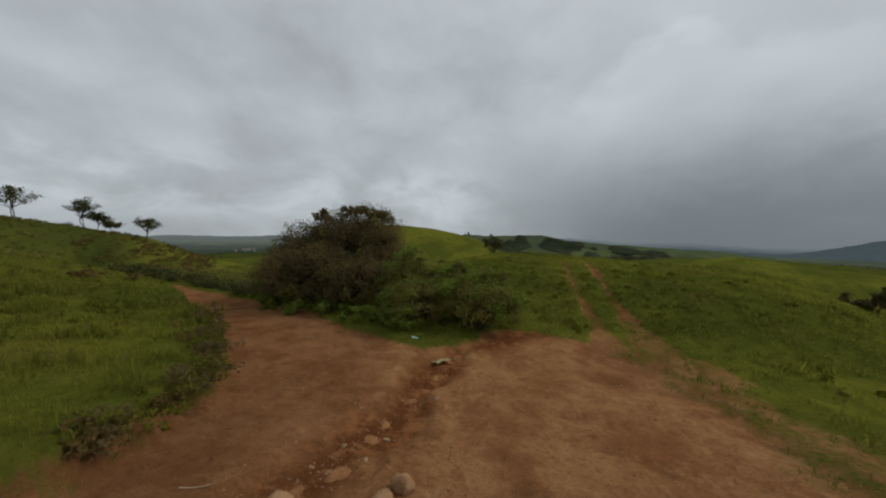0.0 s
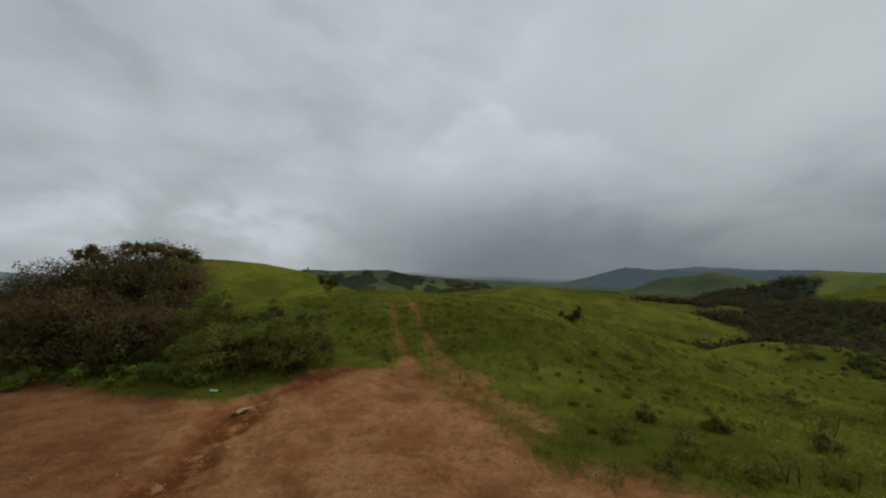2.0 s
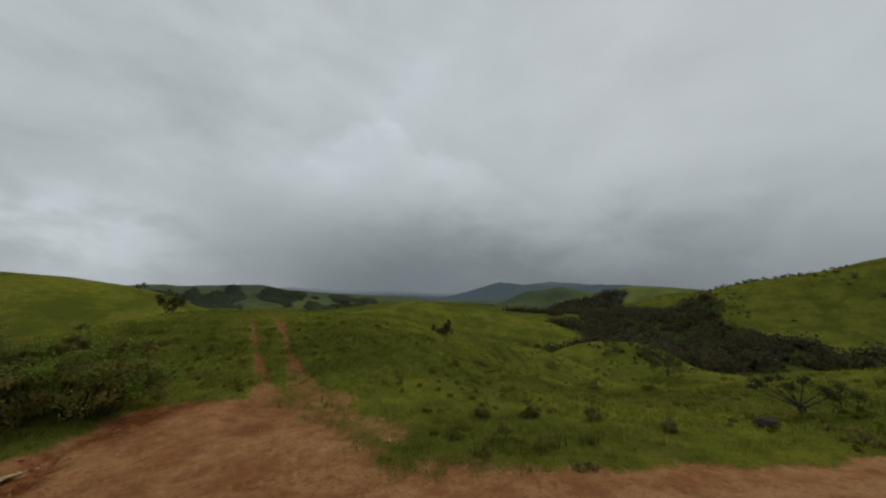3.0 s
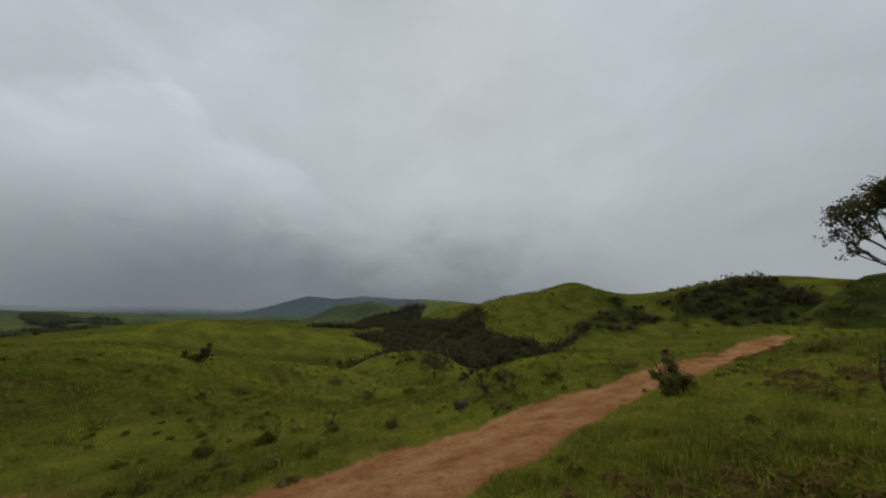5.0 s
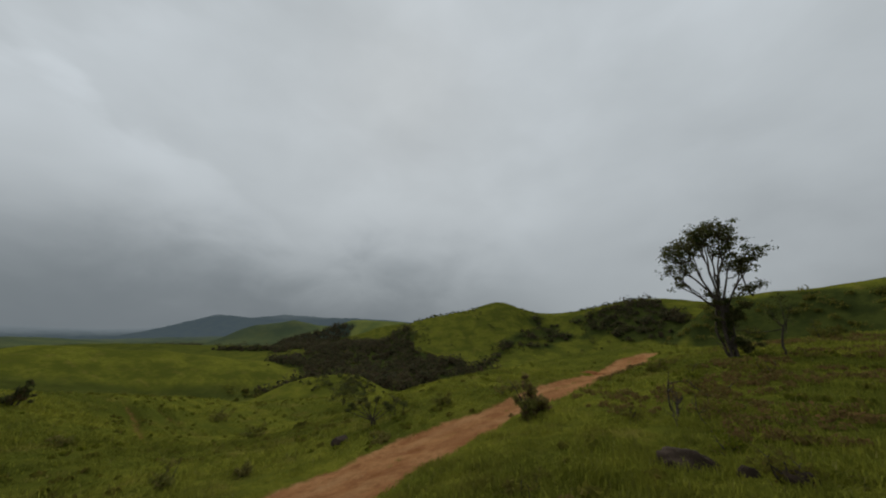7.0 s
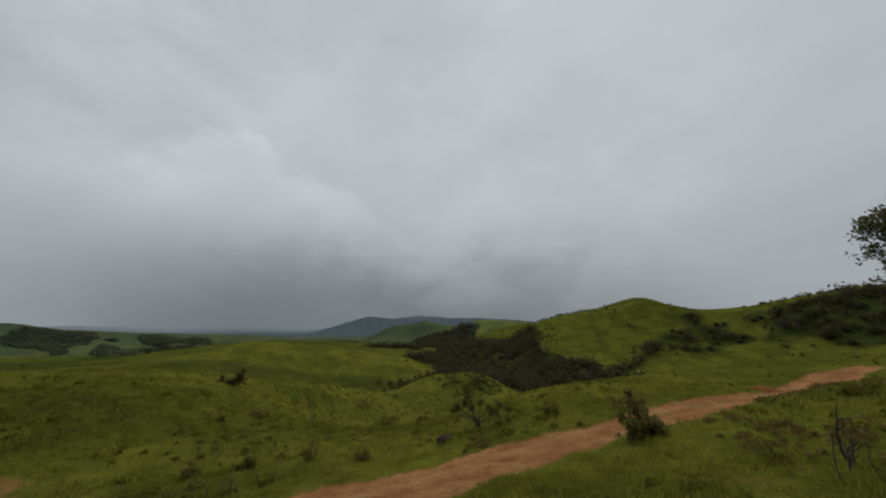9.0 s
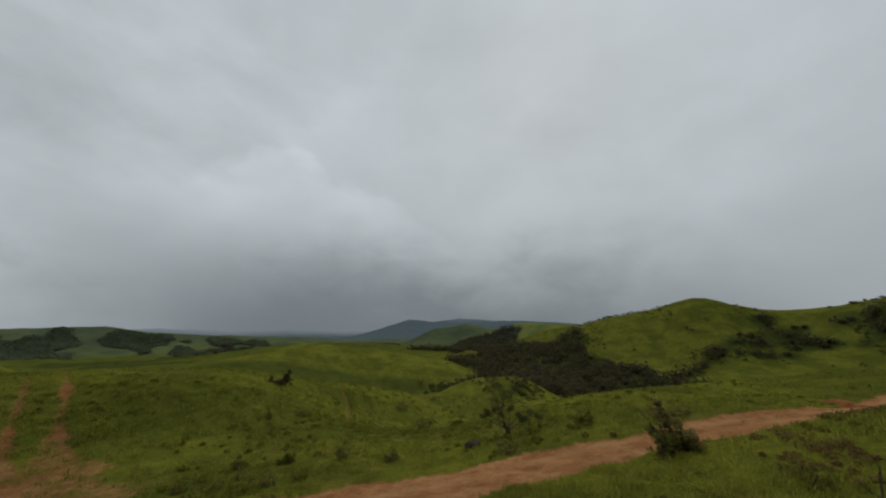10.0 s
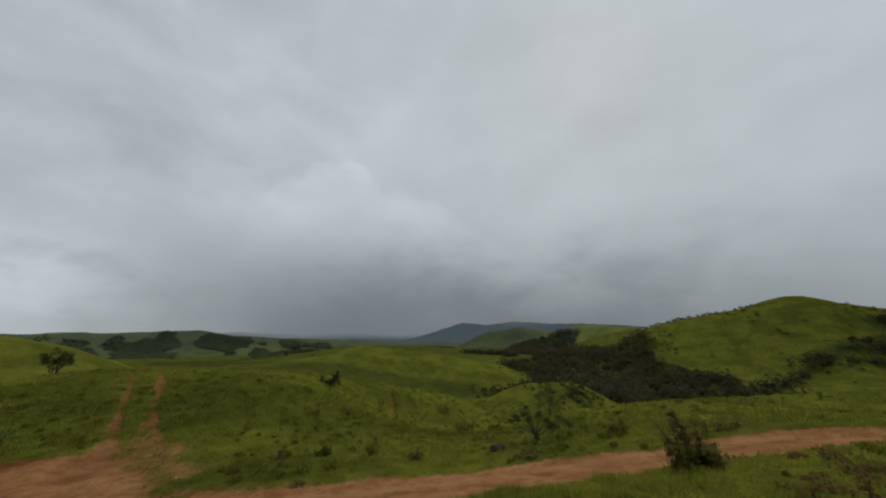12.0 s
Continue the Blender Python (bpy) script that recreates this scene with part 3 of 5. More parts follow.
def woods(b, r, n):
    w = np.zeros_like(r)
    for row in WOODS:
        w = np.maximum(w, blob(b, r, n, *row))
    x, y = r * np.sin(np.radians(b)), r * np.cos(np.radians(b))
    for line in WOOD_LINES:
        path = [(q * math.sin(radians(a)), q * math.cos(radians(a)), wide) for a, q, wide in line]
        w = np.maximum(w, step(-outside(x, y, path) + 7 * n, -1.0, 2.0))
    # painted shade along the knoll's foot, mixed in as a share of wood
    w = np.maximum(w, 0.72 * step(-outside(x, y, FOOT_SHADE) + 4 * n, -5.0, 4.0))
    # low brush over the west hillside above the bend
    w = np.maximum(w, step(-b, 37, 45) * step(r, 24, 32) * (1 - step(r, 92, 105)) * (0.5 + 0.4 * rough(x, y, 7.0, 47, 3)))
    # beyond the brow of the long knoll
    brow = np.interp(b, [20, 26, 31, 36, 41, 46, 52, 56, 61, 66, 72], [180, 128, 142, 157, 170, 176, 177, 174, 168, 165, 190])
    # thin scrub over the far hills; its darkening also stands in for distance haze
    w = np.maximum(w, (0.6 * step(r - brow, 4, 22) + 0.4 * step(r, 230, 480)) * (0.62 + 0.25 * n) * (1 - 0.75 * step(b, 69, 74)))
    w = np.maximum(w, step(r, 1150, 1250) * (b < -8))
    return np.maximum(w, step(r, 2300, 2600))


# bearing, distance, and reach in both, of the patches of wood
WOODS = [
    (70, 420, 4, 70), (72.8, 310, 3.2, 90), (75, 380, 5, 70), (79, 300, 4, 60), (82, 230, 6, 45), (86, 175, 7, 40), (92, 175, 6, 22), (72, 200, 4, 50), (78, 160, 5, 40), (68.6, 205, 3.2, 36), (67.2, 182, 1.5, 9), (84, 125, 4, 14),
    (120.5, 252, 4.5, 17), (124, 252, 4, 20), (123.5, 236, 3, 14), (127.2, 236, 3.5, 17), (128.5, 226, 3, 12), (112.2, 240, 2.2, 6), (115.5, 262, 1.2, 5), (108.5, 262, 1.0, 5), (127.5, 146, 3.5, 11), (133, 140, 4, 13), (140, 134, 6, 13), (148, 129, 6, 11),
    (11.0, 535, 2.6, 60), (13.2, 560, 1.8, 40), (19.2, 570, 1.6, 45), (21.5, 545, 2.4, 50), (25, 525, 2.8, 40), (30, 570, 2.2, 42), (33, 560, 1.8, 36), (5.5, 560, 1.6, 30), (21, 312, 6.5, 12), (-36, 640, 17, 340), (9.5, 470, 3.2, 60), (13, 440, 2.5, 50), (27.5, 480, 3.5, 55), (30.5, 440, 3.0, 45), (18, 345, 7, 16), (26, 370, 4, 14),
    (47, 300, 2, 8), (61.5, 345, 3.5, 18), (40, 520, 5, 20), (52, 470, 4, 18), (66, 300, 1.5, 20), (33, 300, 2, 6),
]
# shade at the foot of the long knoll, painted as a darker green strip
FOOT_SHADE = [(130 * math.sin(radians(a)), 130 * math.cos(radians(a)), 9) for a in range(28, 72, 6)]
# strips of wood in the folds: bearing, distance, half width
WOOD_LINES = [
    [(94, 172, 9), (97, 178, 7), (99.9, 186, 5), (101.4, 201, 4), (104.3, 219, 3.5), (108.8, 246, 3), (112, 258, 1.5)],
    [(104, 206, 2), (107, 218, 2.5), (110.5, 228, 1.5)],
    [(85, 126, 8), (88, 134, 9), (91, 144, 9), (94, 154, 9), (98, 165, 8), (101, 176, 6)],
    [(69, 148, 6), (73, 150, 8), (78, 145, 8)],
    [(62.5, 131, 4), (64.5, 130, 7), (67, 130, 9), (70, 130, 10), (74, 131, 10), (78, 132, 9)],
    [(116, 236, 2), (118, 244, 4), (121, 262, 5)],
]


def height(x, y):
    return float(terrain(np.array([float(x)]), np.array([float(y)]))[0][0])


def heights(x, y):
    return terrain(np.asarray(x, float), np.asarray(y, float))[0]


def mesh_from(name, verts, faces, mat, smooth=True):
    me = bpy.data.meshes.new(name)
    verts, faces = np.asarray(verts, np.float32), np.asarray(faces, np.int32)
    n, k = faces.shape
    me.vertices.add(len(verts))
    me.vertices.foreach_set("co", verts.ravel())
    me.loops.add(n * k)
    me.loops.foreach_set("vertex_index", faces.ravel())
    me.polygons.add(n)
    me.polygons.foreach_set("loop_start", np.arange(0, n * k, k, dtype=np.int32))
    me.polygons.foreach_set("use_smooth", np.full(n, smooth))
    me.update(calc_edges=True)
    me.materials.append(mat)
    return me


def build_ground():
    bearing = radians(1) * np.r_[np.arange(-66, 160, 0.42), np.arange(160, 294, 1.2)]
    radius = np.r_[0.001, 0.15, 0.3, 0.42, np.exp(np.arange(math.log(0.5), math.log(4750), 0.0155))]
    rr, bb = np.meshgrid(radius, bearing, indexing="ij")
    x, y = MIDDLE[0] + rr * np.sin(bb), MIDDLE[1] + rr * np.cos(bb)
    shape = x.shape
    z, dirt, raw, wood, dark_earth, track = (a.reshape(-1) for a in terrain(x.ravel(), y.ravel()))
    verts = np.stack([x.ravel(), y.ravel(), z], 1)
    ids = np.arange(x.size).reshape(shape)
    nxt = np.roll(ids, -1, axis=1)
    faces = np.stack([ids[:-1], ids[1:], nxt[1:], nxt[:-1]], -1).reshape(-1, 4)[:, ::-1]
    bare = dirt[faces].mean(1) > 0.5
    # beyond 440 m the hills take the material with painted haze
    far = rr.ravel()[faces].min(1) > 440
    for name, pick, label, mat in (("road", bare, "rutted red earth road with a washed-out gully and loose stones", GROUND), ("ground", ~bare & ~far, "rolling green grassland hills with dark patches of wood", GROUND), ("backdrop", far, "forested mountains under low rain cloud, blue-grey with painted haze", HILL_HAZED)):
        some = faces[pick]
        used, place = np.unique(some, return_inverse=True)
        me = mesh_from(name, verts[used], place.reshape(-1, 4), mat)
        for key, values in (("dirt", dirt), ("raw", raw), ("wood", wood), ("dark_earth", dark_earth), ("track", track)):
            me.attributes.new(key, "FLOAT", "POINT").data.foreach_set("value", values[used].astype(np.float32))
        tagged(new(name, me), label, name, kind="structure")


build_ground()


# ---- plants ----
def part(name, me, parent, label=""):
    ob = new(name, me)
    ob.parent = parent
    return tagged(ob, label) if label else ob


def thing(name, x, y, z, label, category, group=""):
    ob = new(name)
    ob.empty_display_size = 0.2
    ob.location = (x, y, z)
    return tagged(ob, label, category, group)


def leaf_cloud(rng, centres, length, breadth, droop=0.2, facing=None):
    """One folded four-sided leaf at every centre, turned at random or spread across the way it faces."""
    n = len(centres)
    way = rng.normal(size=(n, 3))
    if facing is not None:
        facing = facing / (np.linalg.norm(facing, axis=1)[:, None] + 1e-9) + rng.normal(size=(n, 3)) * 0.38
        way = np.cross(facing, way)
    else:
        way[:, 2] = way[:, 2] * 0.7 - droop
    way /= np.linalg.norm(way, axis=1)[:, None] + 1e-9
    side = np.cross(way, rng.normal(size=(n, 3)) if facing is None else facing)
    side /= np.linalg.norm(side, axis=1)[:, None] + 1e-9
    fold = np.cross(way, side)
    size = rng.uniform(0.65, 1.35, (n, 1))
    ln, br = length * size, breadth * size
    a = centres - way * ln * 0.5
    c = centres + way * ln * 0.5
    b = centres + side * br * 0.5 + fold * br * 0.18
    d = centres - side * br * 0.5 + fold * br * 0.18
    verts = np.stack([a, b, c, d], 1).reshape(-1, 3)
    return verts, np.arange(4 * n).reshape(n, 4)


def tube(path, radii, sides=6):
    path = np.asarray(path, float)
    verts = []
    for k, p in enumerate(path):
        t = path[min(k + 1, len(path) - 1)] - path[max(k - 1, 0)]
        t = t / (np.linalg.norm(t) + 1e-9)
        u = np.cross(t, (0.31, 0.95, 0.05))
        u /= np.linalg.norm(u) + 1e-9
        v = np.cross(t, u)
        ang = np.linspace(0, 2 * np.pi, sides, endpoint=False)[:, None]
        verts.append(p + radii[k] * (np.cos(ang) * u + np.sin(ang) * v))
    verts = np.concatenate(verts)
    faces = []
    for k in range(len(path) - 1):
        for s in range(sides):
            a, b = k * sides + s, k * sides + (s + 1) % sides
            faces.append((a, b, b + sides, a + sides))
    return verts, np.array(faces)


class Pieces:
    def __init__(self):
        self.v, self.f, self.n = [], [], 0

    def add(self, verts, faces):
        self.v.append(verts)
        self.f.append(faces + self.n)
        self.n += len(verts)

    def mesh(self, name, mat, smooth=True):
        return mesh_from(name, np.concatenate(self.v), np.concatenate(self.f), mat, smooth)


def bough(rng, wood, start, way, length, radius, bend=(0, 0, 0.25), wobble=0.22, steps=6):
    """A wandering tapered limb; returns its points."""
    p, w = np.array(start, float), np.array(way, float)
    pts, rad = [p.copy()], [radius]
    for k in range(steps):
        w = w / np.linalg.norm(w) + rng.normal(size=3) * wobble + np.array(bend) * 0.3
        w /= np.linalg.norm(w)
        p = p + w * length / steps
        pts.append(p.copy())
        rad.append(radius * (1 - 0.8 * (k + 1) / steps))
    wood.add(*tube(pts, rad, 6 if radius > 0.04 else 5))
    return np.array(pts), w


def lump_points(rng, lumps, n, shell=0.55, puff=90):
    """Points in tufts in the outer shells of some ellipsoids, so that the outline is uneven, and the way each faces."""
    size = np.array([l[3] * l[4] + l[4] * l[5] + l[3] * l[5] for l in lumps])
    out, face = [], []
    for (cx, cy, cz, rx, ry, rz), share in zip(lumps, size / size.sum()):
        m = int(n * share)
        tufts = max(12, m // puff)
        d = rng.normal(size=(tufts, 3))
        d /= np.linalg.norm(d, axis=1)[:, None]
        d[:, 2] = np.where(d[:, 2] < -0.55, -d[:, 2], d[:, 2])
        reach = rng.uniform(shell, 1.0, (tufts, 1)) + (rng.random((tufts, 1)) < 0.08) * rng.uniform(0.03, 0.14, (tufts, 1))
        heart = d * reach * (rx, ry, rz) + (cx, cy, cz)
        pick = rng.integers(0, tufts, m)
        spread = 0.10 * min(rx, ry, rz) + 0.03
        shift = np.clip(rng.normal(size=(m, 3)), -1.7, 1.7) * (1, 1, 0.8)
        out.append(heart[pick] + shift * spread)
        face.append(d[pick] * 0.8 + shift * 0.6 + (0, 0, 0.15))
    return np.concatenate(out), np.concatenate(face)


def bush(name, x, y, lumps, leaves, leaf, mat, label, category="bush", group="", seed=1, stems=7, core=None, extra=None, puff=90):
    """A bush: stems from the root, a leafy mass in tufts, and a shaded heart of inner twigs and leaves."""
    rng = np.random.default_rng(seed)
    z = height(x, y)
    ob = thing(name, x, y, z - 0.03, label, category, group)
    masses = [l for l in lumps if l[5] > 0.5 * max(q[5] for q in lumps)]
    for k in range(stems):
        wood = Pieces()
        l = masses[k % len(masses)]
        target = np.array([l[0], l[1], l[2] + 0.2 * l[5]]) + np.clip(rng.normal(size=3), -1.2, 1.2) * np.array(l[3:]) * 0.3
        start = np.array([target[0] * 0.45 + rng.normal() * 0.1, target[1] * 0.45 + rng.normal() * 0.1, 0.0])
        start[2] = height(x + start[0], y + start[1]) - z - 0.05
        ln = np.linalg.norm(target - start)
        pts, w = bough(rng, wood, start, target - start, ln, 0.012 + 0.014 * ln, (0, 0, 0.1), 0.12, 5)
        for _ in range(3):
            q = pts[rng.integers(2, len(pts))]
            bough(rng, wood, q, w + rng.normal(size=3) * 0.7, ln * 0.22, 0.005 + 0.004 * ln, (0, 0, 0.2), 0.2, 4)
        part("stem", wood.mesh("stem", BARK), ob)
    pts, face = lump_points(rng, lumps, leaves, 0.55, puff)
    keep = pts[:, 2] > heights(pts[:, 0] + x, pts[:, 1] + y) - z + 0.03
    v, f = leaf_cloud(rng, pts[keep], leaf, leaf * 0.55, 0.2, face[keep])
    part("foliage", mesh_from("foliage", v, f, mat), ob)
    if core:
        pts, face = lump_points(rng, [(a, b, c, d * 0.72, e * 0.72, g * 0.72) for a, b, c, d, e, g in lumps], core, 0.2)
        keep = pts[:, 2] > heights(pts[:, 0] + x, pts[:, 1] + y) - z + 0.03
        v, f = leaf_cloud(rng, pts[keep], leaf * 2.2, leaf * 1.6)
        part("inner_foliage", mesh_from("inner_foliage", v, f, LEAF_DARK), ob, "dark shaded inner twigs and leaves")
    if extra:
        n, m2 = extra
        pts, face = lump_points(rng, lumps, n, 0.95)
        keep = pts[:, 2] > heights(pts[:, 0] + x, pts[:, 1] + y) - z + 0.03
        v, f = leaf_cloud(rng, pts[keep], leaf * 1.05, leaf * 0.6)
        part("young_leaves", mesh_from("young_leaves", v, f, m2), ob, "paler fresh leaf sprays")
    return ob


# the big thicket beside the junction
bush("thicket", -5.2, 15.6, [(1.0, 1.0, 2.35, 2.3, 2.2, 2.2), (-0.9, 0.9, 2.2, 1.4, 1.5, 2.0), (2.2, -0.4, 1.8, 1.2, 1.7, 2.05), (-2.3, 1.4, 1.9, 1.6, 1.7, 1.75), (-3.8, 2.2, 1.1, 1.3, 1.5, 1.3), (-0.6, -1.6, 1.1, 2.2, 1.5, 1.6), (1.7, -2.4, 0.9, 1.6, 1.3, 1.4), (-2.6, -0.2, 0.9, 1.7, 1.5, 1.3), (-1.1, 0.8, 3.95, 0.6, 0.6, 0.4), (0.7, 1.0, 4.25, 1.1, 0.9, 0.4), (1.9, 0.6, 3.95, 0.8, 0.8, 0.4)],
     70000, 0.09, LEAF_DARK, "tall dense dark green and brown thicket beside the red road", "thicket", seed=3, stems=40, core=6500, extra=(3000, LEAF_BUSH), puff=34)
bush("bush", 0.75, 11.35, [(-1.6, -0.3, 0.7, 1.3, 1.1, 0.95), (0.2, -0.4, 0.75, 1.5, 1.0, 1.0), (1.3, -0.3, 0.55, 1.0, 0.8, 0.8), (-0.2, 1.0, 1.0, 1.4, 1.2, 1.0), (-2.2, 1.2, 1.25, 1.0, 1.1, 1.25), (-0.1, 0.6, 1.85, 0.45, 0.4, 0.4), (0.7, 0.3, 1.7, 0.5, 0.4, 0.35), (1.4, 0.5, 1.5, 0.5, 0.4, 0.4), (-1.9, 0.8, 2.3, 0.45, 0.4, 0.45), (-1.2, 0.6, 1.55, 0.5, 0.5, 0.4)],
     23000, 0.08, LEAF_BUSH, "sprawling mid-green bush with pale sprays at the junction", seed=4, stems=44, core=500, extra=(9000, LEAF_FRESH), puff=55)
# green growth along the thicket's foot
for k, (x, y, w) in enumerate(((-7.6, 14.2, 0.9), (-6.0, 13.0, 0.9), (-4.4, 12.1, 0.9), (-2.9, 11.3, 0.8), (-1.5, 10.75, 0.7), (-9.2, 15.9, 0.9))):
    bush("weed_clump", x, y, [(0, 0, 0.22, w, 0.7, 0.34)], 900, 0.12, LEAF_FRESH, "low bright green leafy weeds at the thicket's foot", "weeds", "weeds at the thicket", 20 + k, 3)


def fan_tree(name, x, y, tall, fork, limbs, seed, label, group="", leaf=0.12, leaves=5000, tuft=0.2, stems=3, scrub=0, mat=None, turn=0.0, twigs=5, reach=0.12, brush=None, pull=1.0, girth=1.0, outer=4, mains=0):
    """A tree whose stems rise from the foot to a fork and fan out to the ends of its limbs (across, away, up);
    leaves sit in flat tufts at the twig ends."""
    rng = np.random.default_rng(seed)
    z = height(x, y)
    ob = thing(name, x, y, z - 0.06, label, "tree", group)
    ca, sa = math.cos(turn), math.sin(turn)
    spin = lambda p: np.array((p[0] * ca - p[1] * sa, p[0] * sa + p[1] * ca, p[2]))  # noqa: E731
    wood, tips, branches = Pieces(), [], []
    fork = spin(fork)
    for s in range(stems):
        a = 2 * np.pi * s / stems
        foot = np.array((math.cos(a), math.sin(a), 0.0)) * 0.022 * tall
        top = fork + rng.normal(size=3) * (0.03, 0.03, 0.05) * tall
        k = np.linspace(0, 1, 9)[:, None]
        path = foot * (1 - k) + top * k + np.sin(k * np.pi) * rng.normal(size=3) * 0.03 * tall + rng.normal(size=(9, 3)) * 0.005 * tall
        wood.add(*tube(path, np.linspace(0.021, 0.013, 9) * girth * tall / stems**0.35, 7))
    grown = []
    for count, end in enumerate(limbs):
        end, limb = fork + (spin(end) - fork) * pull, Pieces()
        start = fork * rng.uniform(0.72, 1.0) + rng.normal(size=3) * 0.012 * tall
        thick = 0.010 * girth
        if mains and count >= mains:
            host = min(grown, key=lambda way: np.linalg.norm(way[-1] - end))
            start, thick = host[rng.integers(3, 7)], 0.0055 * girth
        mid = start * 0.45 + end * 0.55 + (0, 0, -0.05 * tall) + rng.normal(size=3) * 0.03 * tall
        k = np.linspace(0, 1, 10)[:, None]
        path = start * (1 - k) ** 2 + 2 * mid * k * (1 - k) + end * k**2 + rng.normal(size=(10, 3)) * 0.008 * tall * k
        limb.add(*tube(path, np.linspace(thick, 0.0022, 10) * tall, 6))
        grown.append(path)
        tips.append(end)
        for t in range(twigs):
            q = path[rng.integers(outer, 10)]
            w = (end - start) / np.linalg.norm(end - start) + rng.normal(size=3) * (0.6, 0.6, 0.35) + (0, 0, 0.25)
            twig, w2 = bough(rng, limb, q, w, tall * reach * rng.uniform(0.65, 1.4), 0.0032 * tall, (0, 0, 0.3), 0.22, 5)
            tips += [twig[-1], twig[-1]]
            for u in range(2):
                spray, w3 = bough(rng, limb, twig[rng.integers(2, 6)], w2 + rng.normal(size=3) * 0.8, tall * rng.uniform(0.04, 0.08), 0.0018 * tall, (0, 0, 0.2), 0.25, 3)
                tips.append(spray[-1])
        branches.append(limb)
    stem = part("trunk", wood.mesh("trunk", BARK), ob)
    for limb in branches:
        part("limb", limb.mesh("limb", BARK), stem)
    tips = np.array(tips)
    pick = tips[rng.integers(0, len(tips), leaves)]
    pts = pick + rng.normal(size=pick.shape) * tuft * np.array((1, 1, 0.6))
    v, f = leaf_cloud(rng, pts, leaf, leaf * 0.5)
    part("crown", mesh_from("crown", v, f, mat or LEAF_TREE), ob)
    if scrub:
        lumps = [(*spin((a, b, c)), d, e, g) for a, b, c, d, e, g in brush] if brush else [(fork[0] * 0.8, fork[1] * 0.8, tall * 0.36, tall * 0.10, tall * 0.10, tall * 0.13), (fork[0] * 0.4, fork[1] * 0.4, tall * 0.2, tall * 0.06, tall * 0.06, tall * 0.12), (0, 0, tall * 0.07, tall * 0.12, tall * 0.12, tall * 0.08)]
        v, f = leaf_cloud(rng, lump_points(rng, lumps, scrub, 0.2)[0], leaf, leaf * 0.5)
        part("undergrowth", mesh_from("undergrowth", v, f, LEAF_TREE), ob, "dark leafy shoots round the stems")
    return ob


# the wind-shaped tree beyond the road; its limbs run across the line from the junction
fan_tree("tree", 14.7, -19.5, 6.1, (-0.06, 0, 2.3),
         [(-1.62, -0.3, 3.78), (-1.62, 0.3, 4.90), (-1.07, -0.5, 5.05), (-0.58, -0.6, 5.45), (-0.15, 0.6, 5.75), (0.30, 0.5, 5.75), (0.62, 0.1, 5.35), (1.42, -0.1, 4.47), (0.55, -0.2, 4.45),
          (-1.75, 0.1, 3.95), (-1.28, 0.3, 3.80), (-1.64, -0.1, 4.55), (-1.35, 0.5, 4.95), (-0.78, 0.4, 5.30), (-0.38, 0.2, 5.60), (0.08, -0.3, 5.92), (0.48, -0.1, 5.80), (0.70, 0.2, 5.68), (0.76, -0.2, 5.52),
          (-0.86, -0.2, 4.90), (-0.46, 0.3, 5.20), (-0.15, -0.5, 5.35), (0.15, 0.3, 5.45), (0.32, -0.4, 5.35), (-1.08, 0.1, 4.42), (0.58, 0.0, 4.90), (-0.55, -0.4, 5.30), (-1.2, 0.2, 4.8), (0.0, 0.1, 5.65), (-1.0, 0.5, 5.1), (-0.3, -0.2, 5.5), (-0.7, 0.1, 5.0), (-1.4, -0.4, 4.7),
          (0.88, 0.1, 4.02), (0.72, -0.2, 3.95), (1.22, 0.0, 4.55), (1.47, 0.1, 4.34), (0.90, 0.1, 2.90), (1.05, -0.2, 2.82), (-0.50, 0.2, 2.70)],
         11, "gnarled windswept tree with many stems and dark tufted crown", leaf=0.11, leaves=8600, tuft=0.10, pull=0.93, girth=0.85, outer=6, mains=9, stems=6, scrub=4600, turn=radians(-134), twigs=3, reach=0.04,
         brush=[(-0.1, 0, 2.2, 0.5, 0.5, 0.32), (-0.25, 0.1, 1.7, 0.55, 0.5, 0.4), (0.3, -0.1, 1.5, 0.45, 0.45, 0.5), (-0.05, 0, 0.9, 0.42, 0.42, 0.6), (0.5, 0.1, 0.35, 0.55, 0.5, 0.35), (0.7, 0.1, 2.1, 0.35, 0.3, 0.25)])
fan_tree("tree", 13.0, -20.0, 2.1, (0.08, 0, 1.1), [(-0.3, 0.1, 1.8), (0.1, 0.2, 2.05), (0.3, -0.2, 1.7), (-0.2, -0.3, 1.6), (-1.3, 0.0, 0.95)], 12,
         "small crooked sapling with a thin dark crown", leaf=0.09, leaves=420, tuft=0.12, stems=1, turn=radians(-138), twigs=4, reach=0.07)
# the tree on the brow behind the bush
fan_tree("tree", 5.2, 32.8, 3.7, (-0.1, 0, 2.2), [(-0.7, 0.2, 3.2), (-0.35, -0.3, 3.55), (0.25, 0.2, 3.5), (0.65, -0.1, 3.05), (0.7, 0.3, 2.7), (-0.5, 0.5, 2.9), (0.2, -0.5, 3.1)], 13,
         "lone slender tree with a patchy crown on the brow", leaf=0.13, leaves=2000, tuft=0.13, stems=1, twigs=4, reach=0.07, girth=1.4)


def umbrella(x, y, tall, wide, seed, label):
    rng = np.random.default_rng(seed)
    limbs = [(wide * math.cos(a) * r, wide * math.sin(a) * r, tall * (0.98 - 0.28 * r * r) + rng.normal() * 0.05 * tall) for a, r in zip(rng.uniform(0, 6.28, 12), rng.uniform(0.15, 1.0, 12))]
    fan_tree("tree", x, y, tall, (rng.normal() * 0.08 * tall, 0, tall * 0.42), limbs, seed, label, "trees on the west hill", 0.26, 1500, 0.26, 2)


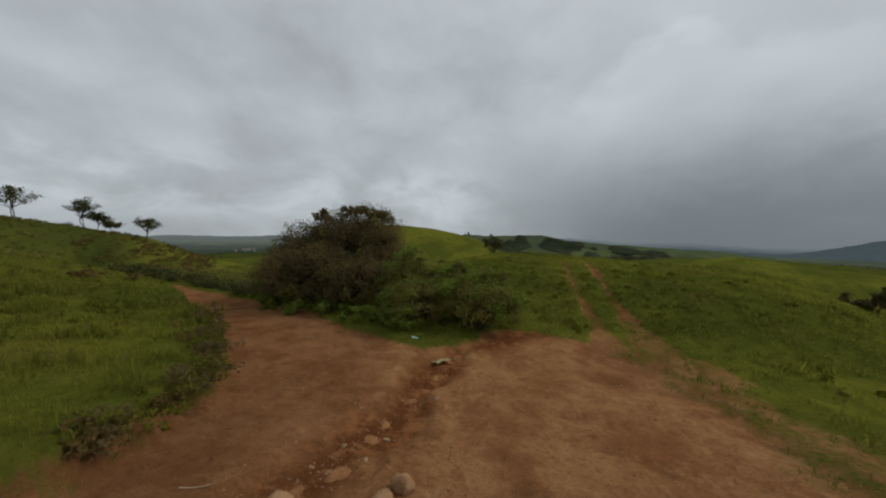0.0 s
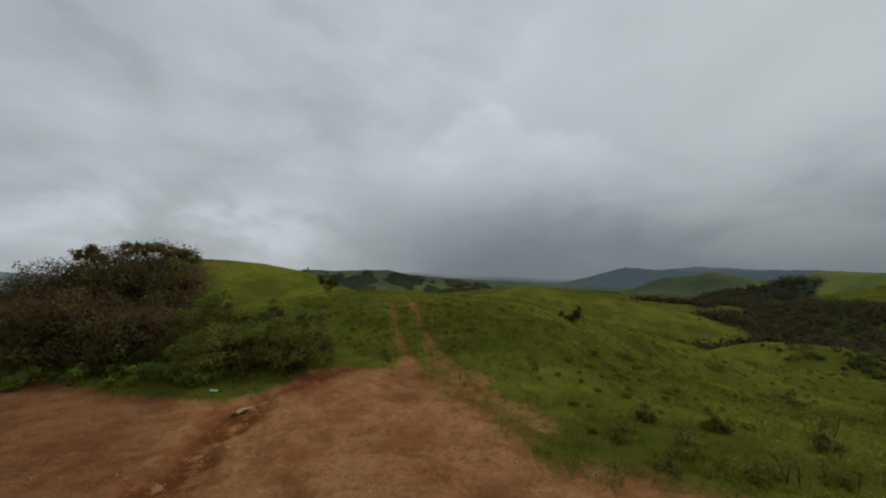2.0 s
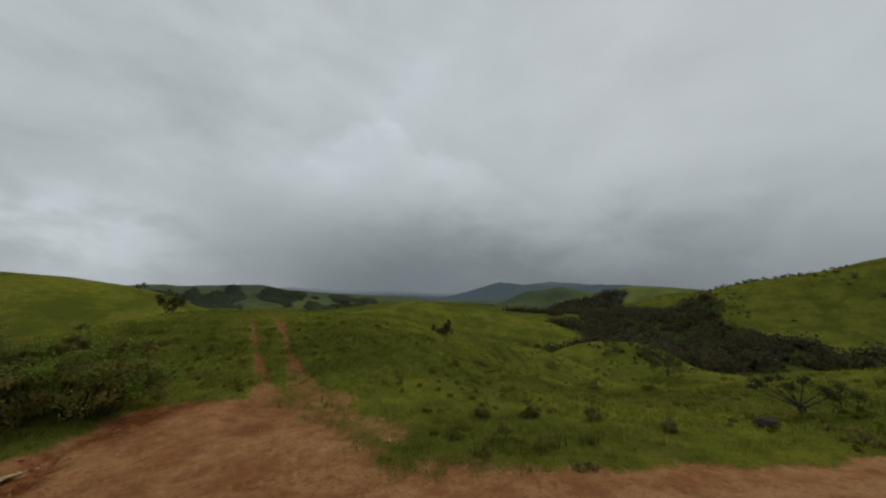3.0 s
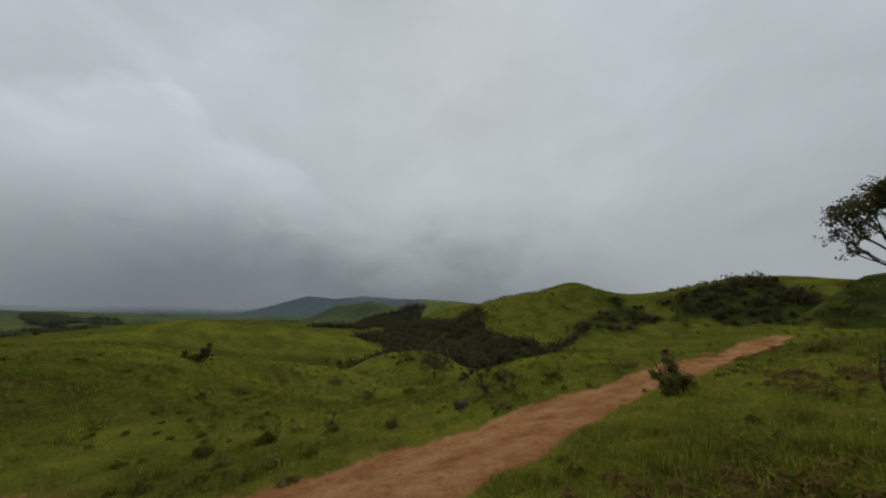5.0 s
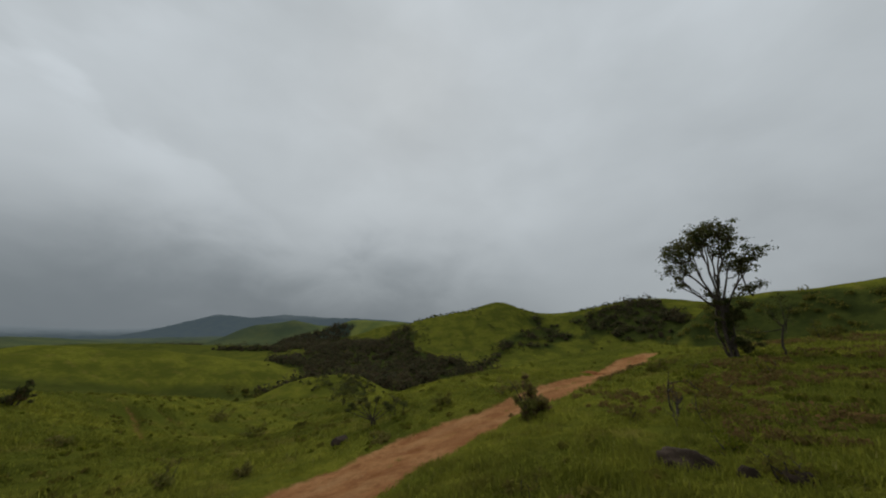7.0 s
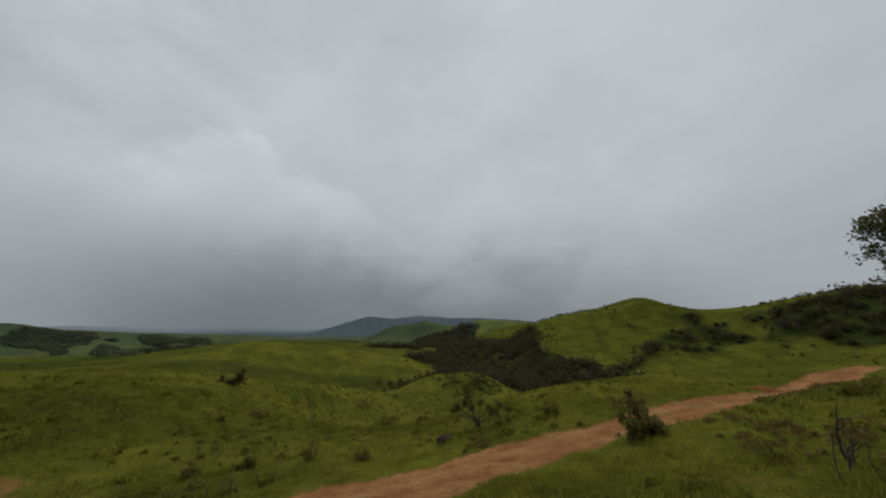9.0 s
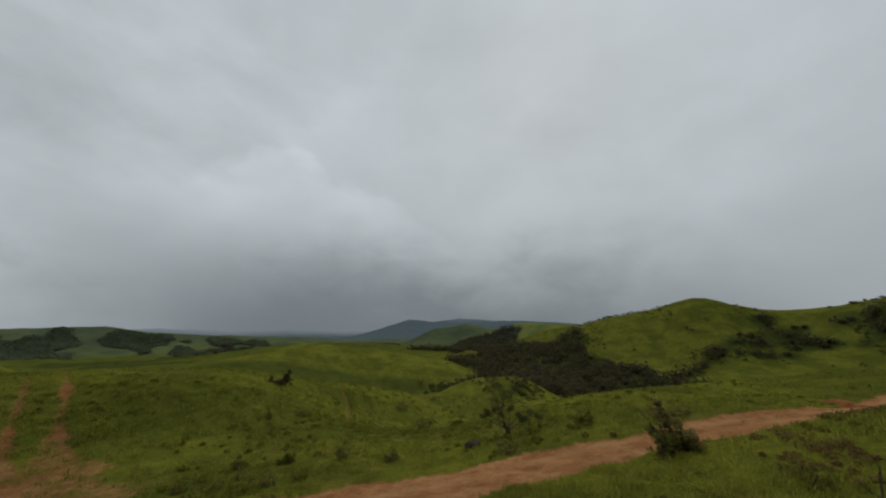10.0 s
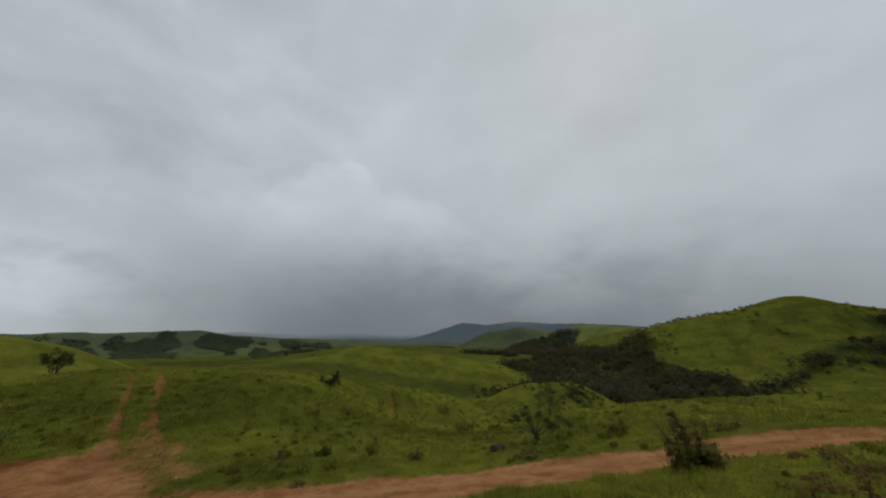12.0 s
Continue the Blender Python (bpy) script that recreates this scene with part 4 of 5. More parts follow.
def off(bearing, distance):
    return MIDDLE[0] + distance * math.sin(radians(bearing)), MIDDLE[1] + distance * math.cos(radians(bearing))


for b, d, tall, wide, seed in ((-41.2, 88, 3.8, 2.2, 31), (-46.3, 88, 4.4, 1.9, 32), (-45.3, 88, 2.8, 2.0, 33), (-51.0, 86, 4.4, 2.8, 34), (-54.6, 85, 5.6, 3.2, 35), (-44.3, 88, 1.7, 1.5, 36)):
    umbrella(*off(b, d), tall, wide, seed, "flat-topped thin tree against the sky on a hill crest")


def shrub(x, y, wide, tall, seed, mat, label, group="", leaves=900, leaf=0.09, name="shrub", stems=6):
    """A ragged low shrub: a broad foot and a few uneven sprays above it."""
    rng = np.random.default_rng(seed)
    lumps = [(rng.normal() * 0.25 * wide, rng.normal() * 0.25 * wide, tall * 0.22, wide * rng.uniform(0.3, 0.5), wide * rng.uniform(0.3, 0.5), tall * 0.28) for _ in range(3)]
    for _ in range(4):
        up = rng.uniform(0.45, 0.9)
        lumps.append((rng.normal() * 0.3 * wide, rng.normal() * 0.3 * wide, tall * up, wide * rng.uniform(0.08, 0.2), wide * rng.uniform(0.08, 0.2), tall * rng.uniform(0.14, 0.26)))
    return bush(name, x, y, lumps, leaves, leaf, mat, label, name.split("_")[-1], group, seed, stems)


def nearest_turf(x, y):
    """How far west of a place the turf begins."""
    k = 0.0
    while k > -3 and terrain(np.array([x + k]), np.array([y]))[1][0] > 0.3:
        k -= 0.1
    return k


# the pointed shrub at the road's edge: a broad leafy foot, a leaning spike and side sprays
bush("shrub", 12.65, -10.2, [(0.0, 0.0, 0.12, 0.5, 0.5, 0.2), (0.4, -0.25, 0.08, 0.35, 0.3, 0.2), (-0.35, 0.25, 0.1, 0.3, 0.3, 0.2), (0.00, 0.00, 0.29, 0.42, 0.40, 0.29), (-0.34, 0.24, 0.27, 0.29, 0.29, 0.29), (0.36, -0.24, 0.29, 0.30, 0.29, 0.27), (0.58, -0.40, 0.40, 0.16, 0.16, 0.13), (-0.16, 0.13, 0.68, 0.24, 0.24, 0.29), (-0.29, 0.24, 0.98, 0.18, 0.18, 0.24), (-0.35, 0.29, 1.24, 0.12, 0.12, 0.19), (0.21, -0.12, 0.69, 0.13, 0.13, 0.22), (-0.56, 0.40, 0.44, 0.13, 0.13, 0.18), (0.08, 0.40, 0.40, 0.24, 0.24, 0.24), (-0.08, -0.40, 0.36, 0.24, 0.24, 0.24)],
     2800, 0.085, LEAF_BUSH, "pointed dark green leafy shrub at the road edge", seed=51, stems=12, core=260)
# the shrub on the knoll, with two heads
bush("shrub", 19.1, 14.0, [(0.3, -0.2, 0.55, 0.32, 0.34, 0.42), (-0.65, 0.3, 0.5, 0.15, 0.18, 0.34), (0.1, 0, 0.2, 1.0, 0.8, 0.22), (0.45, -0.3, 0.9, 0.2, 0.22, 0.22)],
     2400, 0.085, LEAF_TREE, "two-headed dark shrub on the grassy knoll", seed=52, stems=8, core=300)
# the twisted little tree below the road, and its neighbours
fan_tree("small_tree", 17.85, -4.2, 1.4, (-0.1, 0, 0.32), [(-1.2, 0.1, 0.95), (-0.95, 0.3, 1.15), (-1.35, -0.2, 0.75), (-0.6, 0.2, 1.3), (-0.3, -0.3, 1.05), (0.1, 0.1, 1.25), (0.55, -0.1, 1.0), (0.7, 0.2, 0.75)], 53, "low twisted tree leaning over the slope", leaf=0.095, leaves=1200, tuft=0.07, stems=3, reach=0.05, twigs=2, outer=7, turn=radians(-90), girth=2.4)
fan_tree("small_tree", 39.9, 2.7, 2.8, (-0.1, 0, 0.5), [(-1.4, 0.2, 1.7), (-0.7, 0.5, 2.5), (0.3, -0.3, 2.7), (1.2, 0.3, 2.0), (0.2, -0.8, 2.2), (-0.9, -0.6, 1.5), (0.9, -0.5, 1.2), (-1.3, 0.0, 0.8), (1.2, 0.2, 0.7), (0.1, 0.2, 1.3)], 54, "small rounded brownish tree on the slope before the dome", leaf=0.13, leaves=1700, tuft=0.22, stems=4, turn=radians(-90))
for k, (x, y, h) in enumerate(((17.7, -4.9, 0.7), (18.2, -5.1, 1.0), (18.4, -5.5, 0.7))):
    fan_tree("sapling", x, y, h, (0.05, 0, h * 0.5), [(-0.12, 0, h * 0.9), (0.1, 0.1, h), (0.16, -0.1, h * 0.8)], 55 + k, "thin upright sapling beside the twisted tree", "saplings", 0.07, 260, 0.08, 1)

# shrubs scattered over the near slopes: place, width, height
SHRUBS_A = [(16.6, 8.7, 0.7, 0.5), (10.9, 2.4, 0.7, 0.5), (12.2, 0.9, 0.6, 0.8), (25.2, 4.8, 0.9, 1.0), (12.7, -1.0, 0.55, 0.45), (18.4, -7.5, 1.2, 0.75), (18.7, -10.9, 1.3, 0.8), (15.7, -16.6, 0.9, 0.55), (14.6, -5.0, 0.8, 0.3)]
SHRUBS_B = [(9.7, 3.6, 0.5, 0.45), (28.5, 6.4, 1.2, 1.0), (24.6, 1.5, 1.1, 0.7), (19.5, 14.5, 0.6, 0.5), (14.6, 8.7, 0.5, 0.3), (20.5, -25.2, 1.6, 0.8), (17.0, -26.8, 1.5, 0.9), (30.5, 10.5, 1.4, 1.0)]
for k, (x, y, w, h) in enumerate(SHRUBS_A + SHRUBS_B):
    shrub(x, y, w, h, 70 + k, (LEAF_BUSH, LEAF_HERB)[k % 2], ("small green shrub in the grass", "small olive-green shrub in the grass")[k % 2], "shrubs on the slopes", int(350 + 620 * w), 0.075)
# tall weeds at the turf's edge above the road
WEEDS = [(8.0, 1.85, 0.5), (8.2, 0.9, 0.45), (8.9, 0.6, 0.55), (7.1, 1.6, 0.35), (9.6, 0.2, 0.45), (9.0, 2.4, 0.5), (7.6, 2.9, 0.4), (8.4, 3.2, 0.3), (8.1, -0.2, 0.3)]
for k, (x, y, h) in enumerate(WEEDS):
    shrub(x, y, 0.5, h * 0.85, 110 + k, (LEAF_HERB, LEAF_TUFT, LEAF_BUSH)[k % 3], ("browned weeds at the road edge", "green weeds at the road edge", "olive weeds at the road edge")[k % 3], "weeds at the road edge", 280, 0.06, "tall_weeds", 7)
HEATHER = [(6.6, -8.3, 0.7, 0.3), (6.7, -11.4, 0.6, 0.3), (5.3, -11.0, 0.8, 0.35), (9.0, -13.4, 1.1, 0.35), (10.4, -14.6, 1.3, 0.35), (12.2, -15.5, 1.2, 0.4), (13.4, -16.6, 1.0, 0.35), (8.0, -10.0, 0.6, 0.25), (9.6, -11.6, 0.7, 0.3), (11.2, -17.2, 1.0, 0.4)]
for k, (x, y, w, h) in enumerate(HEATHER):
    shrub(x, y, w, h, 140 + k, (LEAF_HERB, LEAF_TUFT)[k % 2], ("low brown heathy growth in the grass", "low green herb patch in the grass")[k % 2], "low growth above the road", 650, 0.05, "low_scrub", 6)

# brown weeds and grass hanging over the cut bank of the west road
BANK_WEEDS = [(-4.3 - 0.02 * k - 0.33 * max(0.0, k - 5), 3.4 + 0.46 * k, 0.62 + 0.26 * ((k * 7) % 5) / 4, 0.30 + 0.2 * ((k * 3) % 4) / 3) for k in range(20)]
for k, (x, y, w, h) in enumerate(BANK_WEEDS):
    x += nearest_turf(x, y) + 0.12
    shrub(x, y, w, h, 190 + k, (LEAF_HEATH, LEAF_DRY, LEAF_TUFT)[k % 3], ("browned weeds hanging over the cut bank", "dry brown weeds hanging over the cut bank", "rank green weeds hanging over the cut bank")[k % 3], "weeds on the cut bank", 520, 0.065, "bank_weeds", 0)

# bare dead stalks near the dark boulder, and the forked dead bush above the road
for k, (x, y, tall, thick) in enumerate(((7.9, -12.2, 0.7, 0.012), (8.35, -11.9, 0.6, 0.014), (8.75, -12.2, 0.5, 0.026), (9.05, -12.45, 0.55, 0.03), (9.4, -12.6, 0.95, 0.028))):
    rng = np.random.default_rng(170 + k)
    ob = thing("dead_stalk", x, y, height(x, y) - 0.03, "bare dead branching stalk standing in the grass", "stalk", "dead stalks")
    wood = Pieces()
    stem, w = bough(rng, wood, (0, 0, 0), (rng.normal() * 0.35, rng.normal() * 0.35, 1), tall, thick, (0, 0, 0.1), 0.18, 6)
    part("stalk", wood.mesh("stalk", BARK), ob)
    for _ in range(4):
        wood = Pieces()
        bough(rng, wood, stem[rng.integers(2, 6)], rng.normal(size=3) * (0.7, 0.7, 0.3) + (0, 0, 0.6), 0.42 * tall, thick * 0.5, (0, 0, 0.3), 0.2, 4)
        part("side_twig", wood.mesh("side_twig", BARK), ob)


# ---- stones and litter ----
def stone_mesh(name, rng, sx, sy, sz, mat, rough_by=0.2, level=3):
    bm = bmesh.new()
    bmesh.ops.create_icosphere(bm, subdivisions=level, radius=1.0)
    shift = Vector(rng.normal(size=3) * 10)
    for v in bm.verts:
        n = noise.fractal(v.co * 1.1 + shift, 0.9, 2.1, 4) * rough_by * 1.6
        cut = noise.noise(v.co * 0.7 - shift) * rough_by
        v.co *= 1 + n + cut
        v.co.z = max(v.co.z, -0.45)
        v.co = Vector((v.co.x * sx, v.co.y * sy, v.co.z * sz))
    me = bpy.data.meshes.new(name)
    bm.to_mesh(me)
    bm.free()
    # small broken stones keep their facets
    me.polygons.foreach_set("use_smooth", [level > 2] * len(me.polygons))
    me.materials.append(mat)
    return me


def stone(name, x, y, sx, sy, sz, mat, seed, label, group="", turn=0.0, sink=0.15, level=3):
    rng = np.random.default_rng(seed)
    ob = new(name, stone_mesh(name, rng, sx, sy, sz, mat, level=level))
    ob.matrix_world = pose(x, y, height(x, y) + sz * (0.45 - sink), 0, 0, turn)
    return tagged(ob, label, "stone" if max(sx, sy) < 0.3 else "boulder", group)


stone("boulder", 6.3, -10.4, 0.42, 0.27, 0.25, ROCK_DARK, 201, "long dark weathered boulder half sunk in grass", turn=38, sink=0.52, level=4)
stone("boulder", 5.3, -11.0, 0.16, 0.12, 0.14, ROCK_DARK, 202, "dark jagged boulder among grass tufts", turn=20, sink=0.4)
stone("boulder", 5.7, -10.75, 0.11, 0.09, 0.09, ROCK_DARK, 203, "small dark boulder among grass tufts", turn=70, sink=0.4)
stone("boulder", 4.8, -9.9, 0.14, 0.12, 0.11, ROCK_SLAB, 204, "reddish brown boulder in the grass", turn=10)
stone("boulder", 15.7, -3.2, 0.36, 0.26, 0.24, ROCK_DARK, 205, "dark blackish boulder below the road", turn=-30, sink=0.35)
stone("stone", -0.43, 3.72, 0.15, 0.13, 0.15, ROCK_RED, 206, "rounded pale brown stone on the bare earth", turn=15, sink=0.05)
stone("stone", -0.64, 3.5, 0.15, 0.12, 0.07, ROCK_RED, 207, "flat brown stone beside the rounded stone", turn=40)
stone("stone", -1.85, 3.5, 0.16, 0.13, 0.10, ROCK_RED, 208, "brown stone at the gully edge", turn=80)
stone("stone", -0.30, 3.3, 0.08, 0.07, 0.06, ROCK_RED, 209, "small brown stone on bare earth", turn=0)
stone("stone", 6.25, 3.9, 0.06, 0.05, 0.05, ROCK_PALE, 210, "small pale stone at the turf edge")
# flat slabs laid bare in the gully
for k, (x, y, w) in enumerate(((-0.35, 7.1, 0.17), (-0.6, 6.5, 0.14), (-0.15, 7.7, 0.15), (-1.0, 5.6, 0.13), (-1.15, 5.1, 0.16), (-1.55, 4.6, 0.11), (-1.35, 4.1, 0.17), (-1.75, 3.7, 0.14), (0.25, 8.6, 0.16), (0.5, 9.1, 0.13), (0.1, 9.3, 0.12))):
    stone("stone", x, y, w, w * 0.72, w * 0.26, ROCK_SLAB, 240 + k, "flat orange-brown slab laid bare in the gully", "slabs in the gully", 37 * k, 0.75, 2)
# loose stones washed into the gully
rng = np.random.default_rng(9)
for k in range(60):
    i = rng.integers(0, len(GULLY) - 1)
    t = rng.random()
    gx = GULLY[i][0] * (1 - t) + GULLY[i + 1][0] * t + rng.normal() * 0.36
    gy = GULLY[i][1] * (1 - t) + GULLY[i + 1][1] * t + rng.normal() * 0.34
    r = 0.014 + 0.045 * rng.random() ** 3
    stone("stone", gx, gy, r * 1.3, r * rng.uniform(0.7, 1), r * 0.5, (ROCK_PALE, ROCK_SLAB, ROCK_PALE)[k % 3], 300 + k, ("pale loose stone in the washed gully", "reddish loose stone in the washed gully", "pale loose stone in the washed gully")[k % 3], "loose stones in the gully", rng.uniform(0, 180), 0.1, 1)
for k in range(60):
    gx, gy = rng.uniform(-4, 6), rng.uniform(2.5, 9.5)
    r = 0.012 + 0.03 * rng.random() ** 3
    stone("stone", gx, gy, r, r * rng.uniform(0.7, 1), r * 0.7, (ROCK_PALE, ROCK_RED)[k % 2], 400 + k, "loose pebble on the packed earth road", "pebbles on the road", rng.uniform(0, 180), 0.1, 1)

# the gravel bed: too many pebbles to count
rng = np.random.default_rng(10)
bits = Pieces()
shape = np.array([(1, 0, 0), (0, 1, 0), (-1, 0, 0), (0, -1, 0), (0.2, 0.1, 0.75), (0, 0, -0.6)])
quads = np.array([(0, 1, 4, 4), (1, 2, 4, 4), (2, 3, 4, 4), (3, 0, 4, 4)])[:, :3]
px = np.r_[rng.uniform(-4.5, 7, 560), np.interp(np.linspace(0, 1, 700), np.linspace(0, 1, len(GULLY)), [g[0] for g in GULLY]) + rng.normal(size=700) * 0.3, rng.uniform(7, 18, 350)]
py = np.r_[rng.uniform(2, 10, 560), np.interp(np.linspace(0, 1, 700), np.linspace(0, 1, len(GULLY)), [g[1] for g in GULLY]) + rng.normal(size=700) * 0.25, np.zeros(350)]
east = np.array(ROAD_EAST)
py[-350:] = np.interp(px[-350:], east[:, 0], east[:, 1]) + rng.normal(size=350) * 0.9
pz, bare = terrain(px, py)[:2]
for a, b, c in zip(px[bare > 0.6], py[bare > 0.6], pz[bare > 0.6]):
    k = rng.uniform(0, 6.28)
    turn = np.array([(math.cos(k), math.sin(k), 0), (-math.sin(k), math.cos(k), 0), (0, 0, 1)])
    bits.add((shape * rng.uniform(0.7, 1.3, (6, 3))) @ turn * (0.006 + 0.016 * rng.random() ** 3) + (a, b, c), quads)
tagged(new("gravel", bits.mesh("gravel", ROCK_PALE, False)), "loose reddish gravel strewn over the earth road", "gravel", kind="stuff")

PAPER = plain_material("weathered_paper", (0.20, 0.165, 0.075), (0.33, 0.28, 0.14), 14.0, 0.9)
rng = np.random.default_rng(77)
bm = bmesh.new()
grid = [[bm.verts.new((0.13 * i - 0.26 + rng.normal() * 0.02, 0.09 * j - 0.13 + rng.normal() * 0.015, 0.03 + abs(rng.normal()) * 0.035)) for i in range(5)] for j in range(4)]
for j in range(3):
    for i in range(4):
        bm.faces.new((grid[j][i], grid[j][i + 1], grid[j + 1][i + 1], grid[j + 1][i]))
me = bpy.data.meshes.new("litter")
bm.to_mesh(me)
bm.free()
me.materials.append(PAPER)
litter = tagged(new("litter", me), "crumpled yellowed paper sack lying at the gully head", "litter")
litter.matrix_world = pose(0.03, 8.45, height(0.03, 8.45) + 0.01, 0, 0, 25)
litter.modifiers.new("thickness", "SOLIDIFY").thickness = 0.006
GREEN_PLASTIC = plain_material("pale_green_plastic", (0.35, 0.55, 0.42), (0.5, 0.68, 0.55), 20.0, 0.4)
bm = bmesh.new()
bmesh.ops.create_cone(bm, cap_ends=True, segments=12, radius1=0.035, radius2=0.03, depth=0.16)
bmesh.ops.create_cone(bm, cap_ends=True, segments=10, radius1=0.03, radius2=0.014, depth=0.05, matrix=Matrix.Translation((0, 0, 0.105)))
me = bpy.data.meshes.new("plastic_bottle")
bm.to_mesh(me)
bm.free()
me.materials.append(GREEN_PLASTIC)
bottle = tagged(new("plastic_bottle", me), "small pale green plastic bottle dropped by the weeds", "bottle")
bottle.matrix_world = pose(-0.83, 9.6, height(-0.83, 9.6) + 0.04, 90, 0, 60)
rng = np.random.default_rng(78)
wood = Pieces()
bough(rng, wood, (-0.25, 0, 0), (1, 0.1, 0.02), 0.42, 0.012, (0, 0, 0), 0.06, 5)
stick = tagged(new("stick", wood.mesh("stick", plain_material("bleached_wood", (0.30, 0.22, 0.14), (0.42, 0.33, 0.22), 20.0))), "bleached broken stick on the red earth", "stick")
stick.matrix_world = pose(-2.77, 3.52, height(-2.77, 3.52) + 0.02, 0, 0, -6)


# ---- the hamlet in the valley ----
WHITEWASH = plain_material("whitewash", (0.24, 0.23, 0.21), (0.36, 0.345, 0.32), 0.8)
ROOF_TILE = plain_material("weathered_roof_tile", (0.16, 0.13, 0.11), (0.24, 0.20, 0.17), 1.5)
DARK_WOOD = plain_material("dark_painted_wood", (0.05, 0.04, 0.035), (0.09, 0.075, 0.06), 2.0)


def box_mesh(name, x0, x1, y0, y1, z0, z1, mat):
    bm = bmesh.new()
    bmesh.ops.create_cube(bm, size=1.0, matrix=Matrix.Translation(((x0 + x1) / 2, (y0 + y1) / 2, (z0 + z1) / 2)) @ Matrix.Diagonal((x1 - x0, y1 - y0, z1 - z0, 1)))
    me = bpy.data.meshes.new(name)
    bm.to_mesh(me)
    bm.free()
    me.materials.append(mat)
    return me


def house(bearing, distance, wide, deep, tall, turn, label):
    x, y = off(bearing, distance)
    ob = thing("house", x, y, height(x, y) - 0.3, label, "house", "hamlet houses")
    ob.rotation_euler = (0, 0, radians(turn))
    part("wall", box_mesh("wall", -wide / 2, wide / 2, -deep / 2, deep / 2, 0, tall, WHITEWASH), ob)
    w, d = wide / 2 + 0.5, deep / 2 + 0.5
    verts = [(-w, -d, tall), (w, -d, tall), (w, d, tall), (-w, d, tall), (-w, 0, tall + deep * 0.35), (w, 0, tall + deep * 0.35)]
    me = bpy.data.meshes.new("roof")
    me.from_pydata(verts, [], [(0, 1, 5, 4), (2, 3, 4, 5), (0, 4, 3), (1, 2, 5), (0, 3, 2, 1)])
    me.materials.append(ROOF_TILE)
    part("roof", me, ob)
    part("door", box_mesh("door", -0.5, 0.5, -deep / 2 - 0.05, -deep / 2 + 0.02, 0.3, 2.3, DARK_WOOD), ob)
    for wx in (-wide * 0.32, wide * 0.32):
        part("window", box_mesh("window", wx - 0.6, wx + 0.6, -deep / 2 - 0.05, -deep / 2 + 0.02, 1.1, 2.3, DARK_WOOD), ob)


for b, d, w, dp, h, a in ((-32.1, 520, 5, 4, 2.6, -30), (-30.9, 545, 4.5, 4, 2.5, -20), (-33.2, 505, 4, 3.5, 2.5, -45), (-31.6, 575, 5, 4, 2.6, -35)):
    house(b, d, w, dp, h, a, "small whitewashed house far down the valley")


# ---- woods and scrub on the hills ----
def clump_field(name, spots, sizes, per, leaf, mat, label, seed, squash=0.75):
    """Far tree crowns as clumps of leaf sprays, joined."""
    rng = np.random.default_rng(seed)
    n = len(spots)
    d = rng.normal(size=(n, per, 3))
    d /= np.linalg.norm(d, axis=2)[..., None]
    d[..., 2] = np.abs(d[..., 2]) * squash + 0.25
    pts = spots[:, None] + d * sizes[:, None, None] * rng.uniform(0.55, 1.1, (n, per, 1))
    v, f = leaf_cloud(rng, pts.reshape(-1, 3), leaf, leaf * 0.75, 0.0, d.reshape(-1, 3))
    return tagged(new(name, mesh_from(name, v, f, mat)), label, "woodland", kind="stuff")


def scatter(rng, n, b0, b1, r0, r1):
    b, r = rng.uniform(b0, b1, n), np.sqrt(rng.uniform(r0**2, r1**2, n))
    x, y = MIDDLE[0] + r * np.sin(np.radians(b)), MIDDLE[1] + r * np.cos(np.radians(b))
    z, dirt, raw, wood = terrain(x, y)[:4]
    return np.stack([x, y, z], 1), wood, r, b


rng = np.random.default_rng(5)
spots, wood, r, b = scatter(rng, 17000, 28, 155, 85, 540)
brown = (b > 124) & (r < 200)
pick = (wood > 0.8) & brown
clump_field("hillside_thicket", spots[pick], 0.8 + 1.6 * rng.random(pick.sum()) ** 1.4, 42, 0.6, LEAF_HERB, "olive and brown thickets on the south-east hillside", 23, 0.9)
pick = (wood > 0.8) & ~brown
clump_field("woodland", spots[pick], 1.2 + 4.0 * rng.random(pick.sum()) ** 1.4, 42, 1.2, LEAF_WOOD, "dark dense woodland filling the gully between the hills", 6, 1.0)
spots, wood, r, b = scatter(rng, 24000, -4, 40, 380, 640)
pick = wood > 0.8
clump_field("woodland", spots[pick], 1.4 + 2.4 * rng.random(pick.sum()) ** 1.5, 14, 1.7, LEAF_HAZED, "woods on the far northern hills, paled with painted haze", 7)
# paler bushes among the woodland's edge
spots, wood, r, b = scatter(rng, 9000, 60, 125, 95, 300)
pick = (wood > 0.55) & (wood < 0.97) & (rng.random(len(r)) < 0.5)
clump_field("wood_edge_scrub", spots[pick], 0.6 + 1.5 * rng.random(pick.sum()) ** 2, 44, 0.5, LEAF_HERB, "olive bushes along the edge of the woodland", 16)
# lone bushes dotted over the hillsides, thicker in the folds
spots, wood, r, b = scatter(rng, 5200, -10, 155, 60, 330)
n = rough(spots[:, 0], spots[:, 1], 45, 31, 2)
fold = rough(spots[:, 0], spots[:, 1], 16, 32, 3)
pick = (wood < 0.8) & ((b < 128) | (r < 145)) & (n + 0.6 * fold > 0.12) & (rng.random(len(r)) < 0.08 + 0.22 * step(b, 80, 90) * step(r, 150, 200))
clump_field("hillside_scrub", spots[pick], 0.35 + 1.3 * rng.random(pick.sum()) ** 2.2, 40, 0.5, LEAF_TREE, "scattered bushes dotted over the green hillsides", 8)
